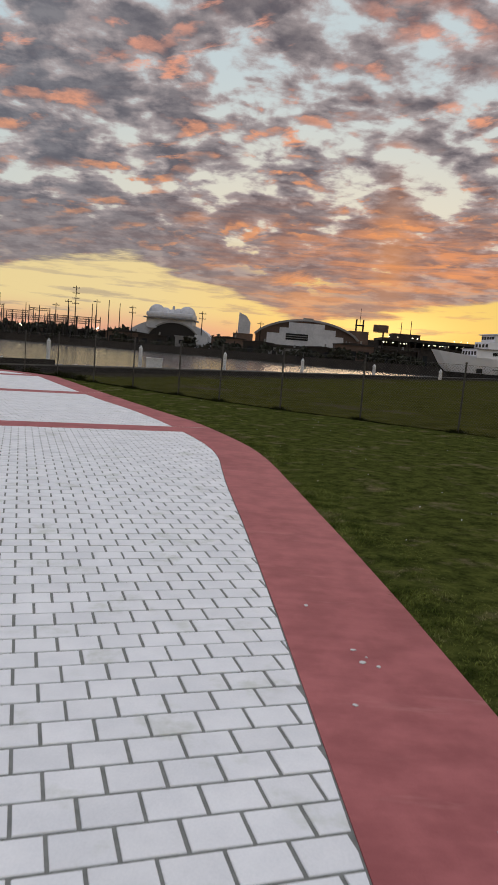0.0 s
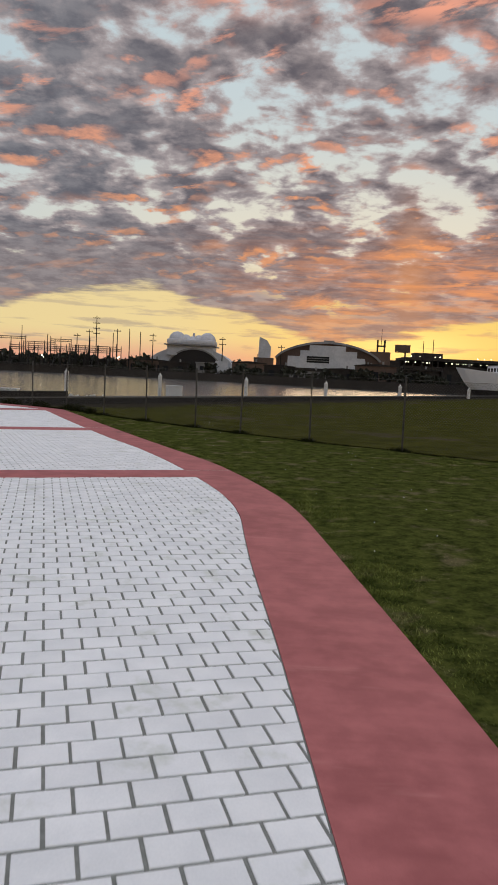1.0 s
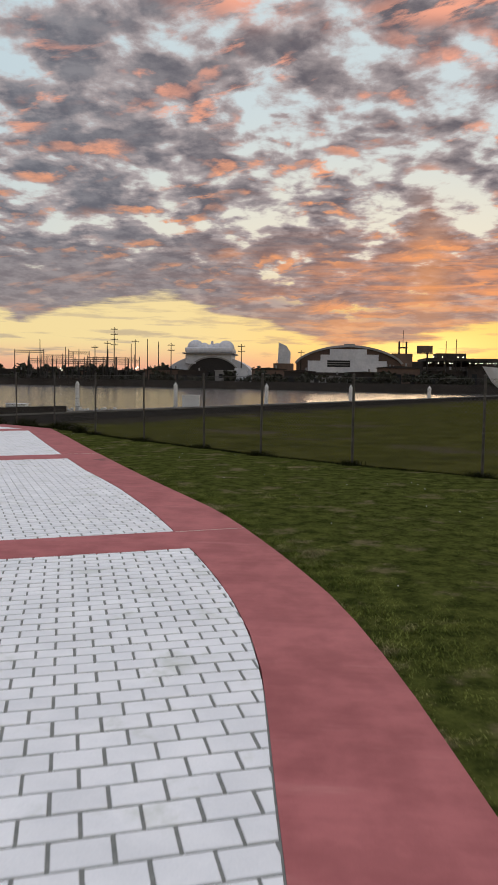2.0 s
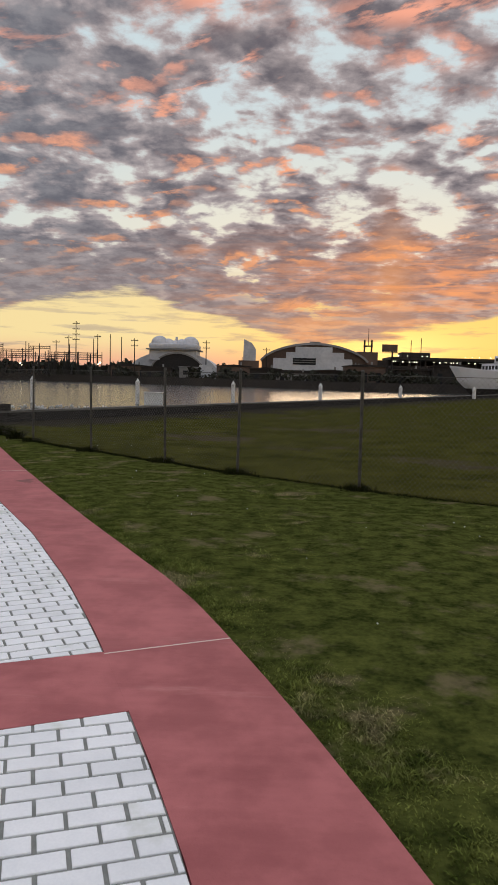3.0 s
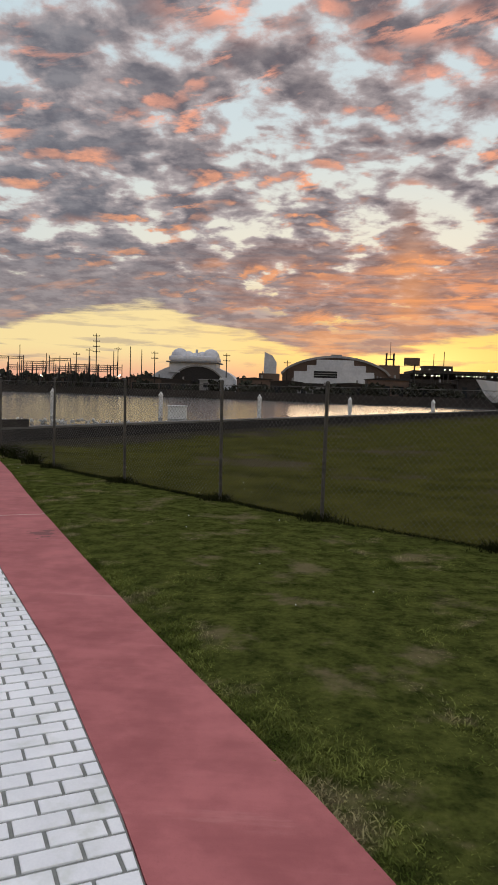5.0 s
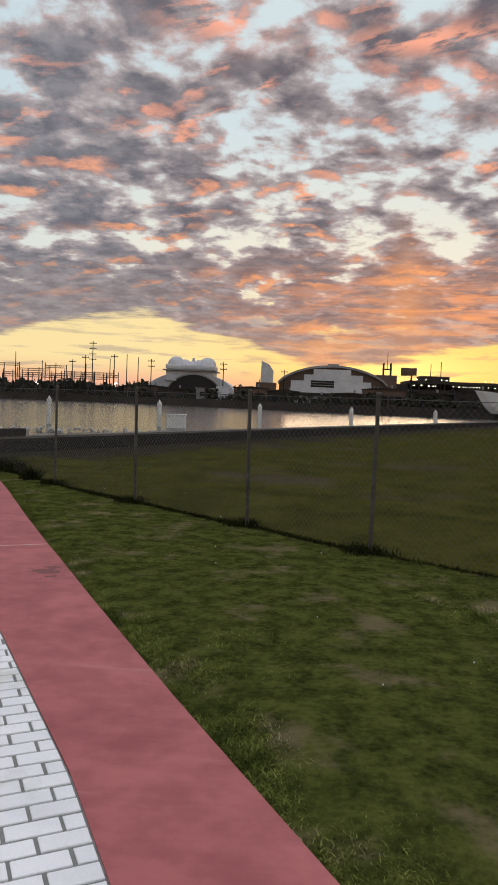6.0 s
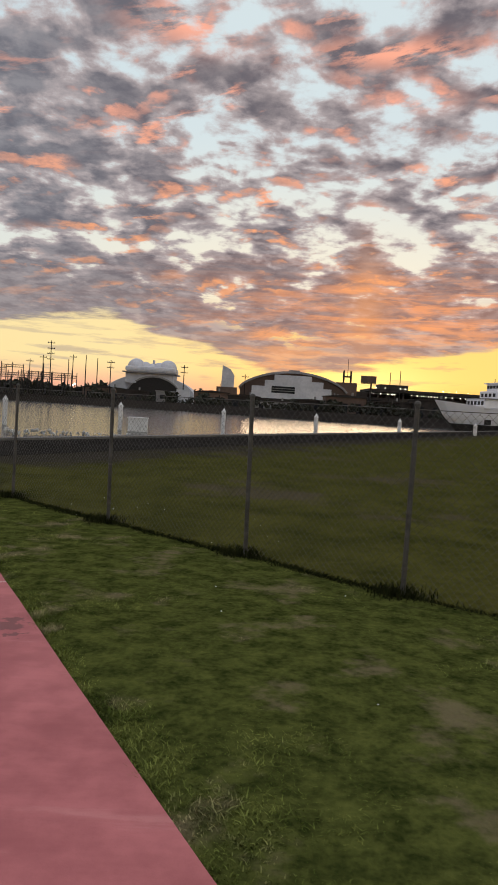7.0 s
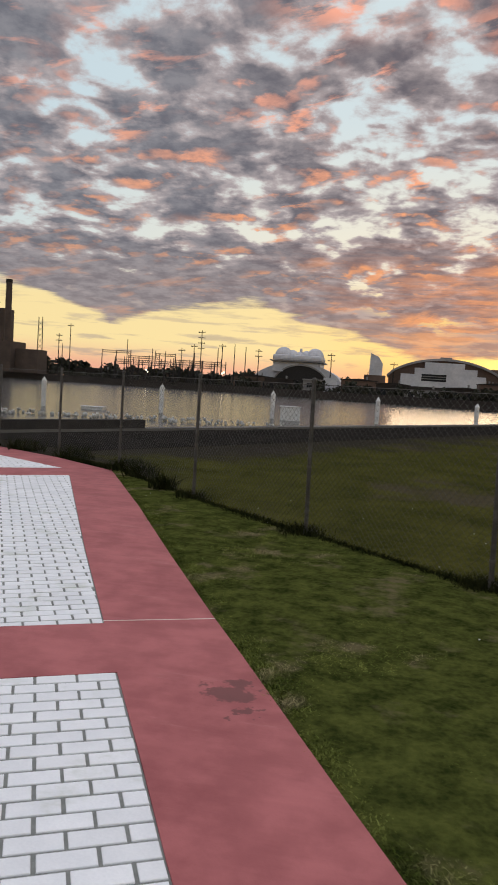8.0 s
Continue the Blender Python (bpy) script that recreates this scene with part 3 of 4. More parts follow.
def build_fence():
    fence = tagged(empty("chain_link_fence", -4.53, 25.98, 0), "galvanised chain-link fence with thin round posts and wire mesh", "fence")
    base = Vector((-4.53, 25.98, 0))
    rng = random.Random(3)
    for i, (x, y) in enumerate(FENCE_LINE):
        lean = rng.uniform(-0.025, 0.025)
        p = Vector((x, y, -0.1)) - base
        q = Vector((x + lean, y, FENCE_TOP + 0.04)) - base
        post = part("post", rod(p, q, 0.024, sides=10), STEEL, fence)
        cap = bmesh.new()
        bmesh.ops.create_uvsphere(cap, u_segments=10, v_segments=6, radius=0.031, matrix=Matrix.Translation(q))
        part("post_cap", cap, STEEL, post)
        for h in (0.35, 0.85, 1.35):
            part("tie", rod(q * (h / 1.8) + p * (1 - h / 1.8) - Vector((0, 0, 0.012)), q * (h / 1.8) + p * (1 - h / 1.8) + Vector((0, 0, 0.012)), 0.029, sides=10), WIRE, post)
    for (x0, y0), (x1, y1) in zip(FENCE_LINE, FENCE_LINE[1:]):
        w = Vector((x1 - x0, y1 - y0))
        v, f = wire_mesh(w.length, FENCE_TOP - 0.05)
        ob = raw("mesh_panel", v, f, WIRE, fence)
        ob.matrix_local = Matrix.Translation(Vector((x0, y0, 0.04)) - base) @ Matrix.Rotation(math.atan2(w.y, w.x), 4, "Z")
        top = rod((x0 - base.x, y0 - base.y, FENCE_TOP - 0.01), (x1 - base.x, y1 - base.y, FENCE_TOP - 0.01), 0.004, sides=5)
        part("top_wire", top, WIRE, fence)


build_fence()


def build_railing():
    """Black iron railing that goes on where the wire fence ends."""
    rail = tagged(empty("iron_railing", -13.95, 33.3, 0), "black iron railing with upright bars at the paving's end", "railing")
    way = Vector((-0.86, -0.5, 0)).normalized()
    for k in range(5):
        p = way * (k * 1.8)
        part("post", rod(p, p + Vector((0, 0, 1.15)), 0.03, sides=8), IRON, rail)
        if k < 4:
            e = p + way * 1.8
            for h in (0.12, 1.08):
                part("rail", rod(p + Vector((0, 0, h)), e + Vector((0, 0, h)), 0.018, sides=6), IRON, rail)
            for j in range(1, 15):
                b = p + way * (0.12 * j)
                part("bar", rod(b + Vector((0, 0, 0.12)), b + Vector((0, 0, 1.08)), 0.008, sides=5), IRON, rail)


build_railing()


# ---- grass, weeds ----
def blades(name, points, heights, widths, material, label, lean=0.5):
    """Many bent blades, two triangles each, in one mesh."""
    n = len(points)
    rng = np.random.default_rng(11)
    ang = rng.uniform(0, 2 * math.pi, n)
    side = np.stack([np.cos(ang), np.sin(ang), np.zeros(n)], 1) * widths[:, None] * 0.5
    tilt = rng.uniform(0, 2 * math.pi, n)
    amount = rng.uniform(0.15, 1.0, n) * lean
    out = np.stack([np.cos(tilt) * amount, np.sin(tilt) * amount, np.ones(n)], 1) * heights[:, None]
    verts = np.empty((n, 5, 3))
    verts[:, 0] = points - side
    verts[:, 1] = points + side
    mid = points + out * np.array([0.35, 0.35, 0.62])
    verts[:, 2] = mid + side * 0.7
    verts[:, 3] = mid - side * 0.7
    verts[:, 4] = points + out
    data = bpy.data.meshes.new(name)
    data.vertices.add(n * 5)
    data.vertices.foreach_set("co", verts.reshape(-1))
    idx = (np.arange(n) * 5)[:, None]
    loops = np.concatenate([idx + np.array([[0, 1, 2, 3]]), idx + np.array([[3, 2, 4]])], 1).reshape(-1)
    data.loops.add(n * 7)
    data.loops.foreach_set("vertex_index", loops.astype(np.int32))
    data.polygons.add(n * 2)
    starts = (np.arange(n) * 7)[:, None] + np.array([[0, 4]])
    data.polygons.foreach_set("loop_start", starts.reshape(-1).astype(np.int32))
    data.update(calc_edges=True)
    data.validate()
    data.materials.append(material)
    return tagged(new(name, data), label, "grass", kind="stuff")


def build_grass():
    rng = np.random.default_rng(7)
    n = 640000
    y = np.where(rng.random(n) < 0.72, rng.uniform(13, 30.2, n), rng.uniform(1, 14, n))
    d = rng.random(n) ** 1.25 * 9.0
    x = np.interp(y, OUT_Y, OUT_X) - 0.012 + d
    fy = [p[1] for p in FENCE_LINE][::-1]
    fx = [p[0] for p in FENCE_LINE][::-1]
    limit = np.where(y > 12.4, np.interp(y, fy, fx), 13.4) + 0.12
    # thin, worn spots and thick tufts
    keep = np.array([0.50 + 1.0 * noise.noise(Vector((a * 0.9, b * 0.9, 3))) + 1.1 * noise.noise(Vector((a * 3.2, b * 3.2, 9))) for a, b in zip(x, y)])
    ok = (x < limit) & (rng.random(n) < keep + 0.25)
    x, y, keep, d = x[ok], y[ok], keep[ok], d[ok]
    m = len(x)
    z = np.full(m, -0.02)
    high = rng.uniform(0.008, 0.020, m) * (0.55 + 0.85 * np.clip(keep, 0, 1.4)) * (1 + 0.10 * d)
    wide = rng.uniform(0.005, 0.009, m) * (1 + 0.22 * d)
    blades("grass", np.stack([x, y, z], 1), high, wide, GRASS, "short patchy green grass with dry brown spots", 2.2)
    # taller dark weeds along the fence foot
    fringe, tufts = [], []
    for (ax, ay), (bx, by) in zip(FENCE_LINE[2:], FENCE_LINE[3:]):
        for _ in range(1700):
            t = rng.random()
            thick = 0.045 + 0.05 * noise.noise(Vector((ax + t * 2, ay, 5)))
            fringe.append((ax + (bx - ax) * t + rng.normal(0, thick), ay + (by - ay) * t + rng.normal(0, thick), -0.03))
        for _ in range(520):
            tufts.append((bx - 0.05 + rng.normal(0, 0.12), by + 0.03 + rng.normal(0, 0.09), -0.03))
    fringe, tufts = np.array(fringe), np.array(tufts)
    blades("fence_weeds", fringe, rng.uniform(0.03, 0.085, len(fringe)), rng.uniform(0.008, 0.018, len(fringe)), WEED, "dark weeds along the foot of the fence", 1.3)
    blades("post_weeds", tufts, rng.uniform(0.05, 0.17, len(tufts)), rng.uniform(0.006, 0.014, len(tufts)), WEED, "dark weed tufts at the fence posts", 0.9)
    # shrubby weeds at the paving's corner
    pts = []
    for cx, cy, r, k in ((-8.25, 30.3, 0.25, 500), (-7.75, 29.6, 0.22, 420), (-7.0, 28.4, 0.16, 250), (-9.9, 31.6, 0.35, 400), (-11.4, 32.4, 0.4, 400)):
        for _ in range(k):
            pts.append((cx + rng.normal(0, r * 0.5), cy + rng.normal(0, r * 0.5), -0.03))
    pts = np.array(pts)
    blades("corner_weeds", pts, rng.uniform(0.06, 0.30, len(pts)), rng.uniform(0.012, 0.035, len(pts)), WEED, "scrubby dark weeds beside the paving corner", 1.3)


build_grass()


# ---- river edge: piles, box, stones ----
def build_pile():
    pile = tagged(empty("mooring_pile", 0, 0, -1.2), "white round mooring pile with pointed cap in the river", "pile", "mooring piles")
    part("shaft", rod((0, 0, -1.5), (0, 0, 2.2), 0.21, sides=14), PILE, pile)
    part("collar", rod((0, 0, 2.16), (0, 0, 2.26), 0.25, sides=14), PILE, pile)
    part("cap", rod((0, 0, 2.24), (0, 0, 2.62), 0.23, 0.02, sides=14), PILE, pile, "pointed white cap")
    return pile


PILE_THING = build_pile()
for k in range(-4, 10):
    spot = (-23.95 + 9.59 * k, 81.4 + 3.83 * k)
    if k == -4:
        PILE_THING.matrix_world = pose(*spot, -1.2)
    else:
        copy_thing(PILE_THING, pose(*spot, -1.2))


def build_dock_box(x, y, w, h):
    dock = tagged(empty("utility_box", x, y, -1.25, 6), "pale grey utility box standing among the mooring piles", "box")
    part("cabinet", box(-w / 2, w / 2, -0.6, 0.6, -0.6, h, 0.06), PILE, dock)
    part("lid", box(-w / 2 - 0.06, w / 2 + 0.06, -0.66, 0.66, h, h + 0.09, 0.03), PILE, dock)


build_dock_box(-12.5, 84.0, 1.8, 1.25)
build_dock_box(-29.0, 78.0, 1.9, 0.25)


def build_stones():
    rng = random.Random(8)
    bm = bmesh.new()
    for _ in range(520):
        k = rng.uniform(-5.0, 1.3)
        p = Vector((-24.6 + 9.44 * k + rng.gauss(0, 0.8), 66.0 + 3.83 * k + rng.gauss(0, 1.6)))
        r = rng.uniform(0.07, 0.20)
        m = Matrix.Translation((p.x, p.y, -1.15 + r * rng.uniform(0.2, 1.2))) @ Euler((rng.random() * 3, rng.random() * 3, rng.random() * 3)).to_matrix().to_4x4() @ Matrix.Diagonal((r, r * rng.uniform(0.6, 1.0), r * rng.uniform(0.4, 0.8), 1))
        bmesh.ops.create_icosphere(bm, subdivisions=1, radius=1.0, matrix=m)
    tagged(mesh_object("riprap_stones", bm, STONE), "pale broken stones along the waterline", "stones", kind="stuff")


build_stones()


# ---- the far bank ----
BANK = [(-900, 330), (-200, 330), (-80, 318), (-20, 282), (25, 250), (60, 238), (110, 226), (200, 215), (900, 200), (900, 1600), (-900, 1600)]
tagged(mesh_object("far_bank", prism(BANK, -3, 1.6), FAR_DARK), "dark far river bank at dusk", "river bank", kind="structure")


def bank_front(x):
    return float(np.interp(x, [p[0] for p in BANK[:9]], [p[1] for p in BANK[:9]]))


def build_far_woods():
    rng = random.Random(21)
    verts, faces = [], []

    def clump(cx, cy, cz, r, k):
        for _ in range(k):
            d = Vector((rng.gauss(0, 1), rng.gauss(0, 1), rng.gauss(0, 1))).normalized() * r * rng.uniform(0.35, 1.0)
            p = Vector((cx + d.x, cy + d.y, cz + d.z * 0.75))
            a = Vector((rng.gauss(0, 1), rng.gauss(0, 1), rng.gauss(0, 1))).normalized() * r * 0.30
            b = Vector((rng.gauss(0, 1), rng.gauss(0, 1), rng.gauss(0, 1))).normalized() * r * 0.30
            i = len(verts)
            verts.extend([tuple(p + a), tuple(p + b), tuple(p - a), tuple(p - b)])
            faces.append((i, i + 1, i + 2, i + 3))

    for _ in range(520):
        x = rng.uniform(-330, 330)
        y = bank_front(x) + rng.uniform(1, 26)
        r = rng.uniform(1.2, 3.2)
        clump(x, y, 1.6 + r * rng.uniform(0.2, 0.9), r, 46)
    for _ in range(260):
        x = rng.uniform(-330, 330)
        y = 345 + rng.uniform(0, 60)
        r = rng.uniform(2.6, 5.2)
        clump(x, y, 2 + r * rng.uniform(0.2, 0.9), r, 60)
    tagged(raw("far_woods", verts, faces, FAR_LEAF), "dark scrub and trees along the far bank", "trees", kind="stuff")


build_far_woods()


def build_shed(x, y, w, d, h, pitch, wall, doors):
    """A low quayside shed with a pitched roof, doors and a vent."""
    shed = tagged(empty("quay_shed", x, y, 1.6), "low dark quayside shed with a shallow pitched roof", "shed", "quay sheds")
    part("wall", box(-w / 2, w / 2, 0, d, -0.6, h), wall, shed)
    part("roof", profile([(-w / 2 - 0.4, h), (w / 2 + 0.4, h), (w / 2 + 0.4, h + 0.25), (0, h + pitch), (-w / 2 - 0.4, h + 0.25)], -0.4, d + 0.4), FAR_DARK, shed)
    for k in range(doors):
        x0 = -w / 2 + w * (k + 0.3) / doors
        part("door", box(x0, x0 + w * 0.35 / doors, -0.08, 0.0, -0.5, h * 0.62), DARK_GLASS, shed)
    part("vent", rod((w * 0.2, d / 2, h), (w * 0.2, d / 2, h + pitch + 1.0), 0.35, sides=8), FAR_GREY, shed)


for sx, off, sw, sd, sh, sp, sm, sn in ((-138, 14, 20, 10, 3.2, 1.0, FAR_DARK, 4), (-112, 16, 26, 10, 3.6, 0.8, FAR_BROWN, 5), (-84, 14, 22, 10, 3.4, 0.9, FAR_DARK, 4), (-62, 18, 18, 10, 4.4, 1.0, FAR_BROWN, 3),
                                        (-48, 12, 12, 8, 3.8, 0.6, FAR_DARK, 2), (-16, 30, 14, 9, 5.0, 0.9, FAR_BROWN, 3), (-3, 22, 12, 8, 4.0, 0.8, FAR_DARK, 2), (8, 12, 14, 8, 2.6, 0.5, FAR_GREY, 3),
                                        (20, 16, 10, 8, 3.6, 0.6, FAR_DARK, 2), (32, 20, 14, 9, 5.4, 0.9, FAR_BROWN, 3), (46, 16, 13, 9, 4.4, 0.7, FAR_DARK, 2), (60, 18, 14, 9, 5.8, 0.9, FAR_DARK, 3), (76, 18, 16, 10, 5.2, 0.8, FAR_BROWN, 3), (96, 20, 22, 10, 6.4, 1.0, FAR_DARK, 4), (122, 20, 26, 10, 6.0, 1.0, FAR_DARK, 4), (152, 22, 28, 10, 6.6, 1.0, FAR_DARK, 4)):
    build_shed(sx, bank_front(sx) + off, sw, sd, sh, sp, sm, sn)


def build_pole(x, y, top, arms):
    pole = tagged(empty("utility_pole", x, y, 1.6), "tall dark utility pole with crossarms on the far bank", "pole", "utility poles")
    h = top - 1.6
    part("mast", rod((0, 0, 0), (0, 0, h), 0.26, 0.15, sides=8), IRON, pole)
    for k in range(arms):
        z = h - 1.0 - 2.2 * k
        arm = part("crossarm", box(-1.5, 1.5, -0.12, 0.12, z - 0.12, z + 0.12), IRON, pole)
        for sx in (-1.3, -0.6, 0.6, 1.3):
            part("insulator", rod((sx, 0, z + 0.12), (sx, 0, z + 0.5), 0.10, 0.06, sides=6), FAR_GREY, arm)
    return pole


for px, py, top, arms in ((-92, 320, 16.2, 1), (-89, 330, 15.0, 0), (-86.6, 320, 18.1, 1), (-83.0, 318, 24.0, 4), (-78.5, 330, 17.5, 0), (-74.3, 320, 18.9, 1),
                          (-69.4, 322, 19.2, 0), (-66.2, 330, 18.6, 0), (-59.4, 324, 17.8, 2), (-28.5, 322, 17.5, 2), (-3.0, 330, 15.5, 1), (-148.2, 320, 19.9, 2),
                          (-142.9, 320, 24.3, 1), (-153.5, 335, 16.0, 0), (-122, 335, 19.5, 0), (-110, 335, 16.0, 0), (62, 345, 21.0, 0), (66.5, 345, 22.0, 0), (104, 330, 20.0, 0), (107, 330, 20.5, 0)):
    build_pole(px, py, top, arms)


def build_substation():
    """Steel gantries of a switchyard."""
    yard = tagged(empty("substation", -100, 318, 1.6), "dark steel switchyard gantries with beams and wires", "substation")
    rng = random.Random(4)

    def gantry(x0, x1, y, h, legs):
        for k in range(legs):
            x = x0 + (x1 - x0) * k / (legs - 1)
            part("gantry_leg", rod((x, y, 0), (x, y, h + rng.uniform(0, 1.5)), 0.22, 0.16, sides=6), IRON, yard)
        beam = bmesh.new()
        for z in (h, h - 0.9):
            rod((x0, y, z), (x1, y, z), 0.13, sides=5, bm=beam)
        k = x0
        while k < x1 - 1:
            rod((k, y, h - 0.9), (k + 0.9, y, h), 0.06, sides=4, bm=beam)
            k += 0.9
        part("gantry_beam", beam, IRON, yard)

    gantry(-27, -14, 0, 12.0, 3)
    gantry(-16, -2, 3, 10.2, 4)
    gantry(-3, 6, 0, 11.6, 3)
    gantry(4, 25, 4, 9.4, 6)
    gantry(-24, 10, 8, 8.6, 9)
    gantry(-20, 24, -3, 7.4, 9)
    gantry(8, 28, 0, 8.4, 5)
    for k in range(24):
        x = -26 + 2.2 * k
        part("breaker", rod((x, rng.uniform(-4, 8), 0), (x + rng.uniform(-0.2, 0.2), 2, rng.uniform(4, 7)), 0.3, 0.2, sides=6), IRON, yard)


build_substation()


def arch(x0, x1, z0, rise, steps=24):
    """Points of a shallow arch from (x0, z0) to (x1, z0)."""
    pts = []
    for k in range(steps + 1):
        t = k / steps
        pts.append((x0 + (x1 - x0) * t, z0 + rise * (1 - (2 * t - 1) ** 2) ** 0.75))
    return pts


def build_domed_hall():
    hall = tagged(empty("domed_hall", -43.8, 330, 1.6), "white hall with twin domed roof towers and a dark arch", "building")
    part("lower_shell", profile([(-19, 0)] + arch(-19, 19, 4.5, 7.2) + [(19, 0)], 2, 26), FAR_WHITE, hall)
    part("deck", box(-11.6, 11.4, -1, 20, 11.9, 12.4, 0.1), FAR_GREY, hall, "dark grey deck line")
    part("drum", box(-10.4, 10.2, 0.5, 18, 7.5, 11.9, 0.3), FAR_WHITE, hall)
    part("upper_block", box(-10.8, 10.6, 1, 18, 12.5, 14.8, 0.9), FAR_WHITE, hall)
    for cx, r, zz in ((-6.9, 3.9, 14.5), (6.9, 3.9, 14.4), (-3.0, 2.7, 14.5), (3.0, 2.7, 14.4), (0.0, 2.2, 14.3)):
        bm = bmesh.new()
        bmesh.ops.create_uvsphere(bm, u_segments=20, v_segments=12, radius=r, matrix=Matrix.Translation((cx, 8, zz)) @ Matrix.Diagonal((1, 1.2, 1.0, 1)))
        part("dome", bm, FAR_WHITE, hall)
    part("vent", rod((0.6, 8, 15.5), (0.6, 8, 18.0), 0.7, 0.5, sides=8), FAR_WHITE, hall)
    part("arch_shed", profile([(-7.5, 0)] + arch(-7.5, 13.5, 4.6, 5.4) + [(13.5, 0)], -8, 1.9), IRON, hall, "dark arched shed front")
    part("arch_rim", profile(arch(-8.1, 14.1, 4.6, 6.1) + arch(-7.5, 13.5, 4.6, 5.4)[::-1], -8.4, -7.6), FAR_GREY, hall)
    part("sign_board", box(-7.6, -4.4, -8.6, -8.42, 7.3, 8.0), FAR_WHITE, hall)


build_domed_hall()


def build_quay_house():
    house = tagged(empty("quay_house", -30.5, 300, 1.6), "low pale grey quayside house with dark openings", "house")
    part("wall", box(-6.5, 5.5, 0, 10, -1.0, 4.0), FAR_GREY, house)
    part("roof", box(-6.9, 5.9, -0.4, 10.4, 4.0, 4.4, 0.1), FAR_GREY, house)
    for x in (-5.0, -2.6, 0.2, 3.0):
        part("window", box(x, x + 1.5, -0.06, 0.0, 1.2, 2.8), DARK_GLASS, house)
    part("wing", box(1.5, 6.5, -2, -0.1, -1.0, 5.2), FAR_WHITE, house)


build_quay_house()


def build_sail_tower():
    tower = tagged(empty("sail_tower", -10.3, 326, 1.6), "pale slanted tower with stepped dark base", "tower")
    part("shaft", profile([(-2.9, 0), (2.6, 0), (2.7, 13.0), (1.0, 15.6), (-2.4, 17.1)], 0, 5), FAR_WHITE, tower)
    part("base", box(-4.5, 4.2, -2, -0.1, 0, 8.0), FAR_BROWN, tower)
    part("fin", profile([(-4.8, 0), (-3.0, 0), (-3.0, 9.5)], 0, 3), FAR_GREY, tower)


build_sail_tower()


def build_arena():
    arena = tagged(empty("arched_hall", 16.5, 326, 1.6), "large arch-roofed hall with stepped white front", "building")
    part("end_wall", profile([(-21.5, 0), (-21.5, 8.5)] + arch(-21.5, 24, 8.6, 7.0)[1:-1] + [(24, 8.0), (24, 0)], 4, 44), FAR_BROWN, arena)
    part("roof", profile(arch(-22.2, 24.7, 8.8, 7.6) + arch(-21.5, 24, 8.3, 7.2)[::-1], 2.5, 46), FAR_GREY, arena, "pale grey curved roof shell")
    for x0, x1, top in ((-16.5, -11, 9.4), (-11, -7, 12.0), (-7, 8.5, 14.4), (8.5, 13.5, 12.2), (13.5, 17, 9.5)):
        part("front_step", box(x0, x1, -2, 3.9, 0, top), FAR_WHITE, arena)
    win = part("window", box(-8.2, 1.6, -2.1, -2.0, 6.8, 9.6), DARK_GLASS, arena)
    for z in (7.7, 8.7):
        part("window_bar", box(-8.2, 1.6, -2.2, -2.1, z - 0.12, z + 0.12), FAR_GREY, win)
    part("ridge_box", box(-0.5, 4.0, 8, 14, 15.6, 17.2), FAR_GREY, arena)
    part("plinth", box(-22, 24.5, -3, -2.2, 0, 4.4), FAR_DARK, arena)
    for k in range(5):
        part("side_pier", box(17.4 + 1.4 * k, 18.0 + 1.4 * k, 3.2, 3.9, 0, 8.6 - 0.3 * k), FAR_GREY, arena)


build_arena()


def build_hoarding():
    board = tagged(empty("billboard", 55.8, 366, 1.6), "dark billboard on a single steel post", "billboard")
    part("post", rod((1.4, 0.2, 0), (1.4, 0.2, 15.2), 0.4, sides=8), IRON, board)
    part("panel", box(-3.7, 3.7, -0.4, 0.1, 15.0, 18.4, 0.05), FAR_BROWN, board)
    part("walkway", box(-3.7, 3.7, -1.3, -0.4, 14.6, 14.9), IRON, board)


build_hoarding()


def build_scaffold_block():
    block = tagged(empty("brick_tower_block", 42.5, 340, 1.6), "dark block with an open lattice turret", "building")
    part("wall", box(-5, 4, 0, 10, 0, 13.5), FAR_BROWN, block)
    part("annex", box(4.1, 9, 1, 8, 0, 10.0), FAR_DARK, block)
    for sx in (-1.6, 1.6):
        for sy in (2, 5):
            part("turret_leg", rod((sx, sy, 13.5), (sx, sy, 19.0), 0.22, sides=5), IRON, block)
    part("turret_top", box(-1.9, 1.9, 1.7, 5.3, 16.0, 16.5), IRON, block)
    part("aerial", rod((0, 3, 16.5), (0, 3, 24.0), 0.12, sides=5), IRON, block)


build_scaffold_block()


def build_garage():
    garage = tagged(empty("parking_garage", 100, 400, 1.6), "long dark parking deck with rows of small lamps", "building")
    for z in (3.0, 7.8, 12.4):
        part("deck", box(-38, 70, 0, 30, z, z + 1.4), FAR_DARK, garage)
    for k in range(25):
        part("column", box(-37.5 + 4.4 * k, -36.9 + 4.4 * k, 0.2, 0.8, -1, 12.4), FAR_DARK, garage)
    part("rear_wall", box(-38, 70, 29, 30, -1, 13.0), FAR_DARK, garage)
    part("stair_tower", box(-32, -17, 2, 14, 13.8, 16.4), FAR_DARK, garage)
    part("far_block", box(40, 62, 2, 20, 13.8, 18.5), FAR_BROWN, garage)
    rng = random.Random(17)
    for k in range(60):
        bm = bmesh.new()
        x = -37 + 107 * (k / 60) + rng.uniform(-0.8, 0.8)
        z = rng.choice((6.6, 11.2, 11.3, 14.4))
        bmesh.ops.create_icosphere(bm, subdivisions=1, radius=rng.uniform(0.22, 0.4), matrix=Matrix.Translation((x, -0.5, z)))
        part("lamp", bm, LAMP_GLOW, garage)


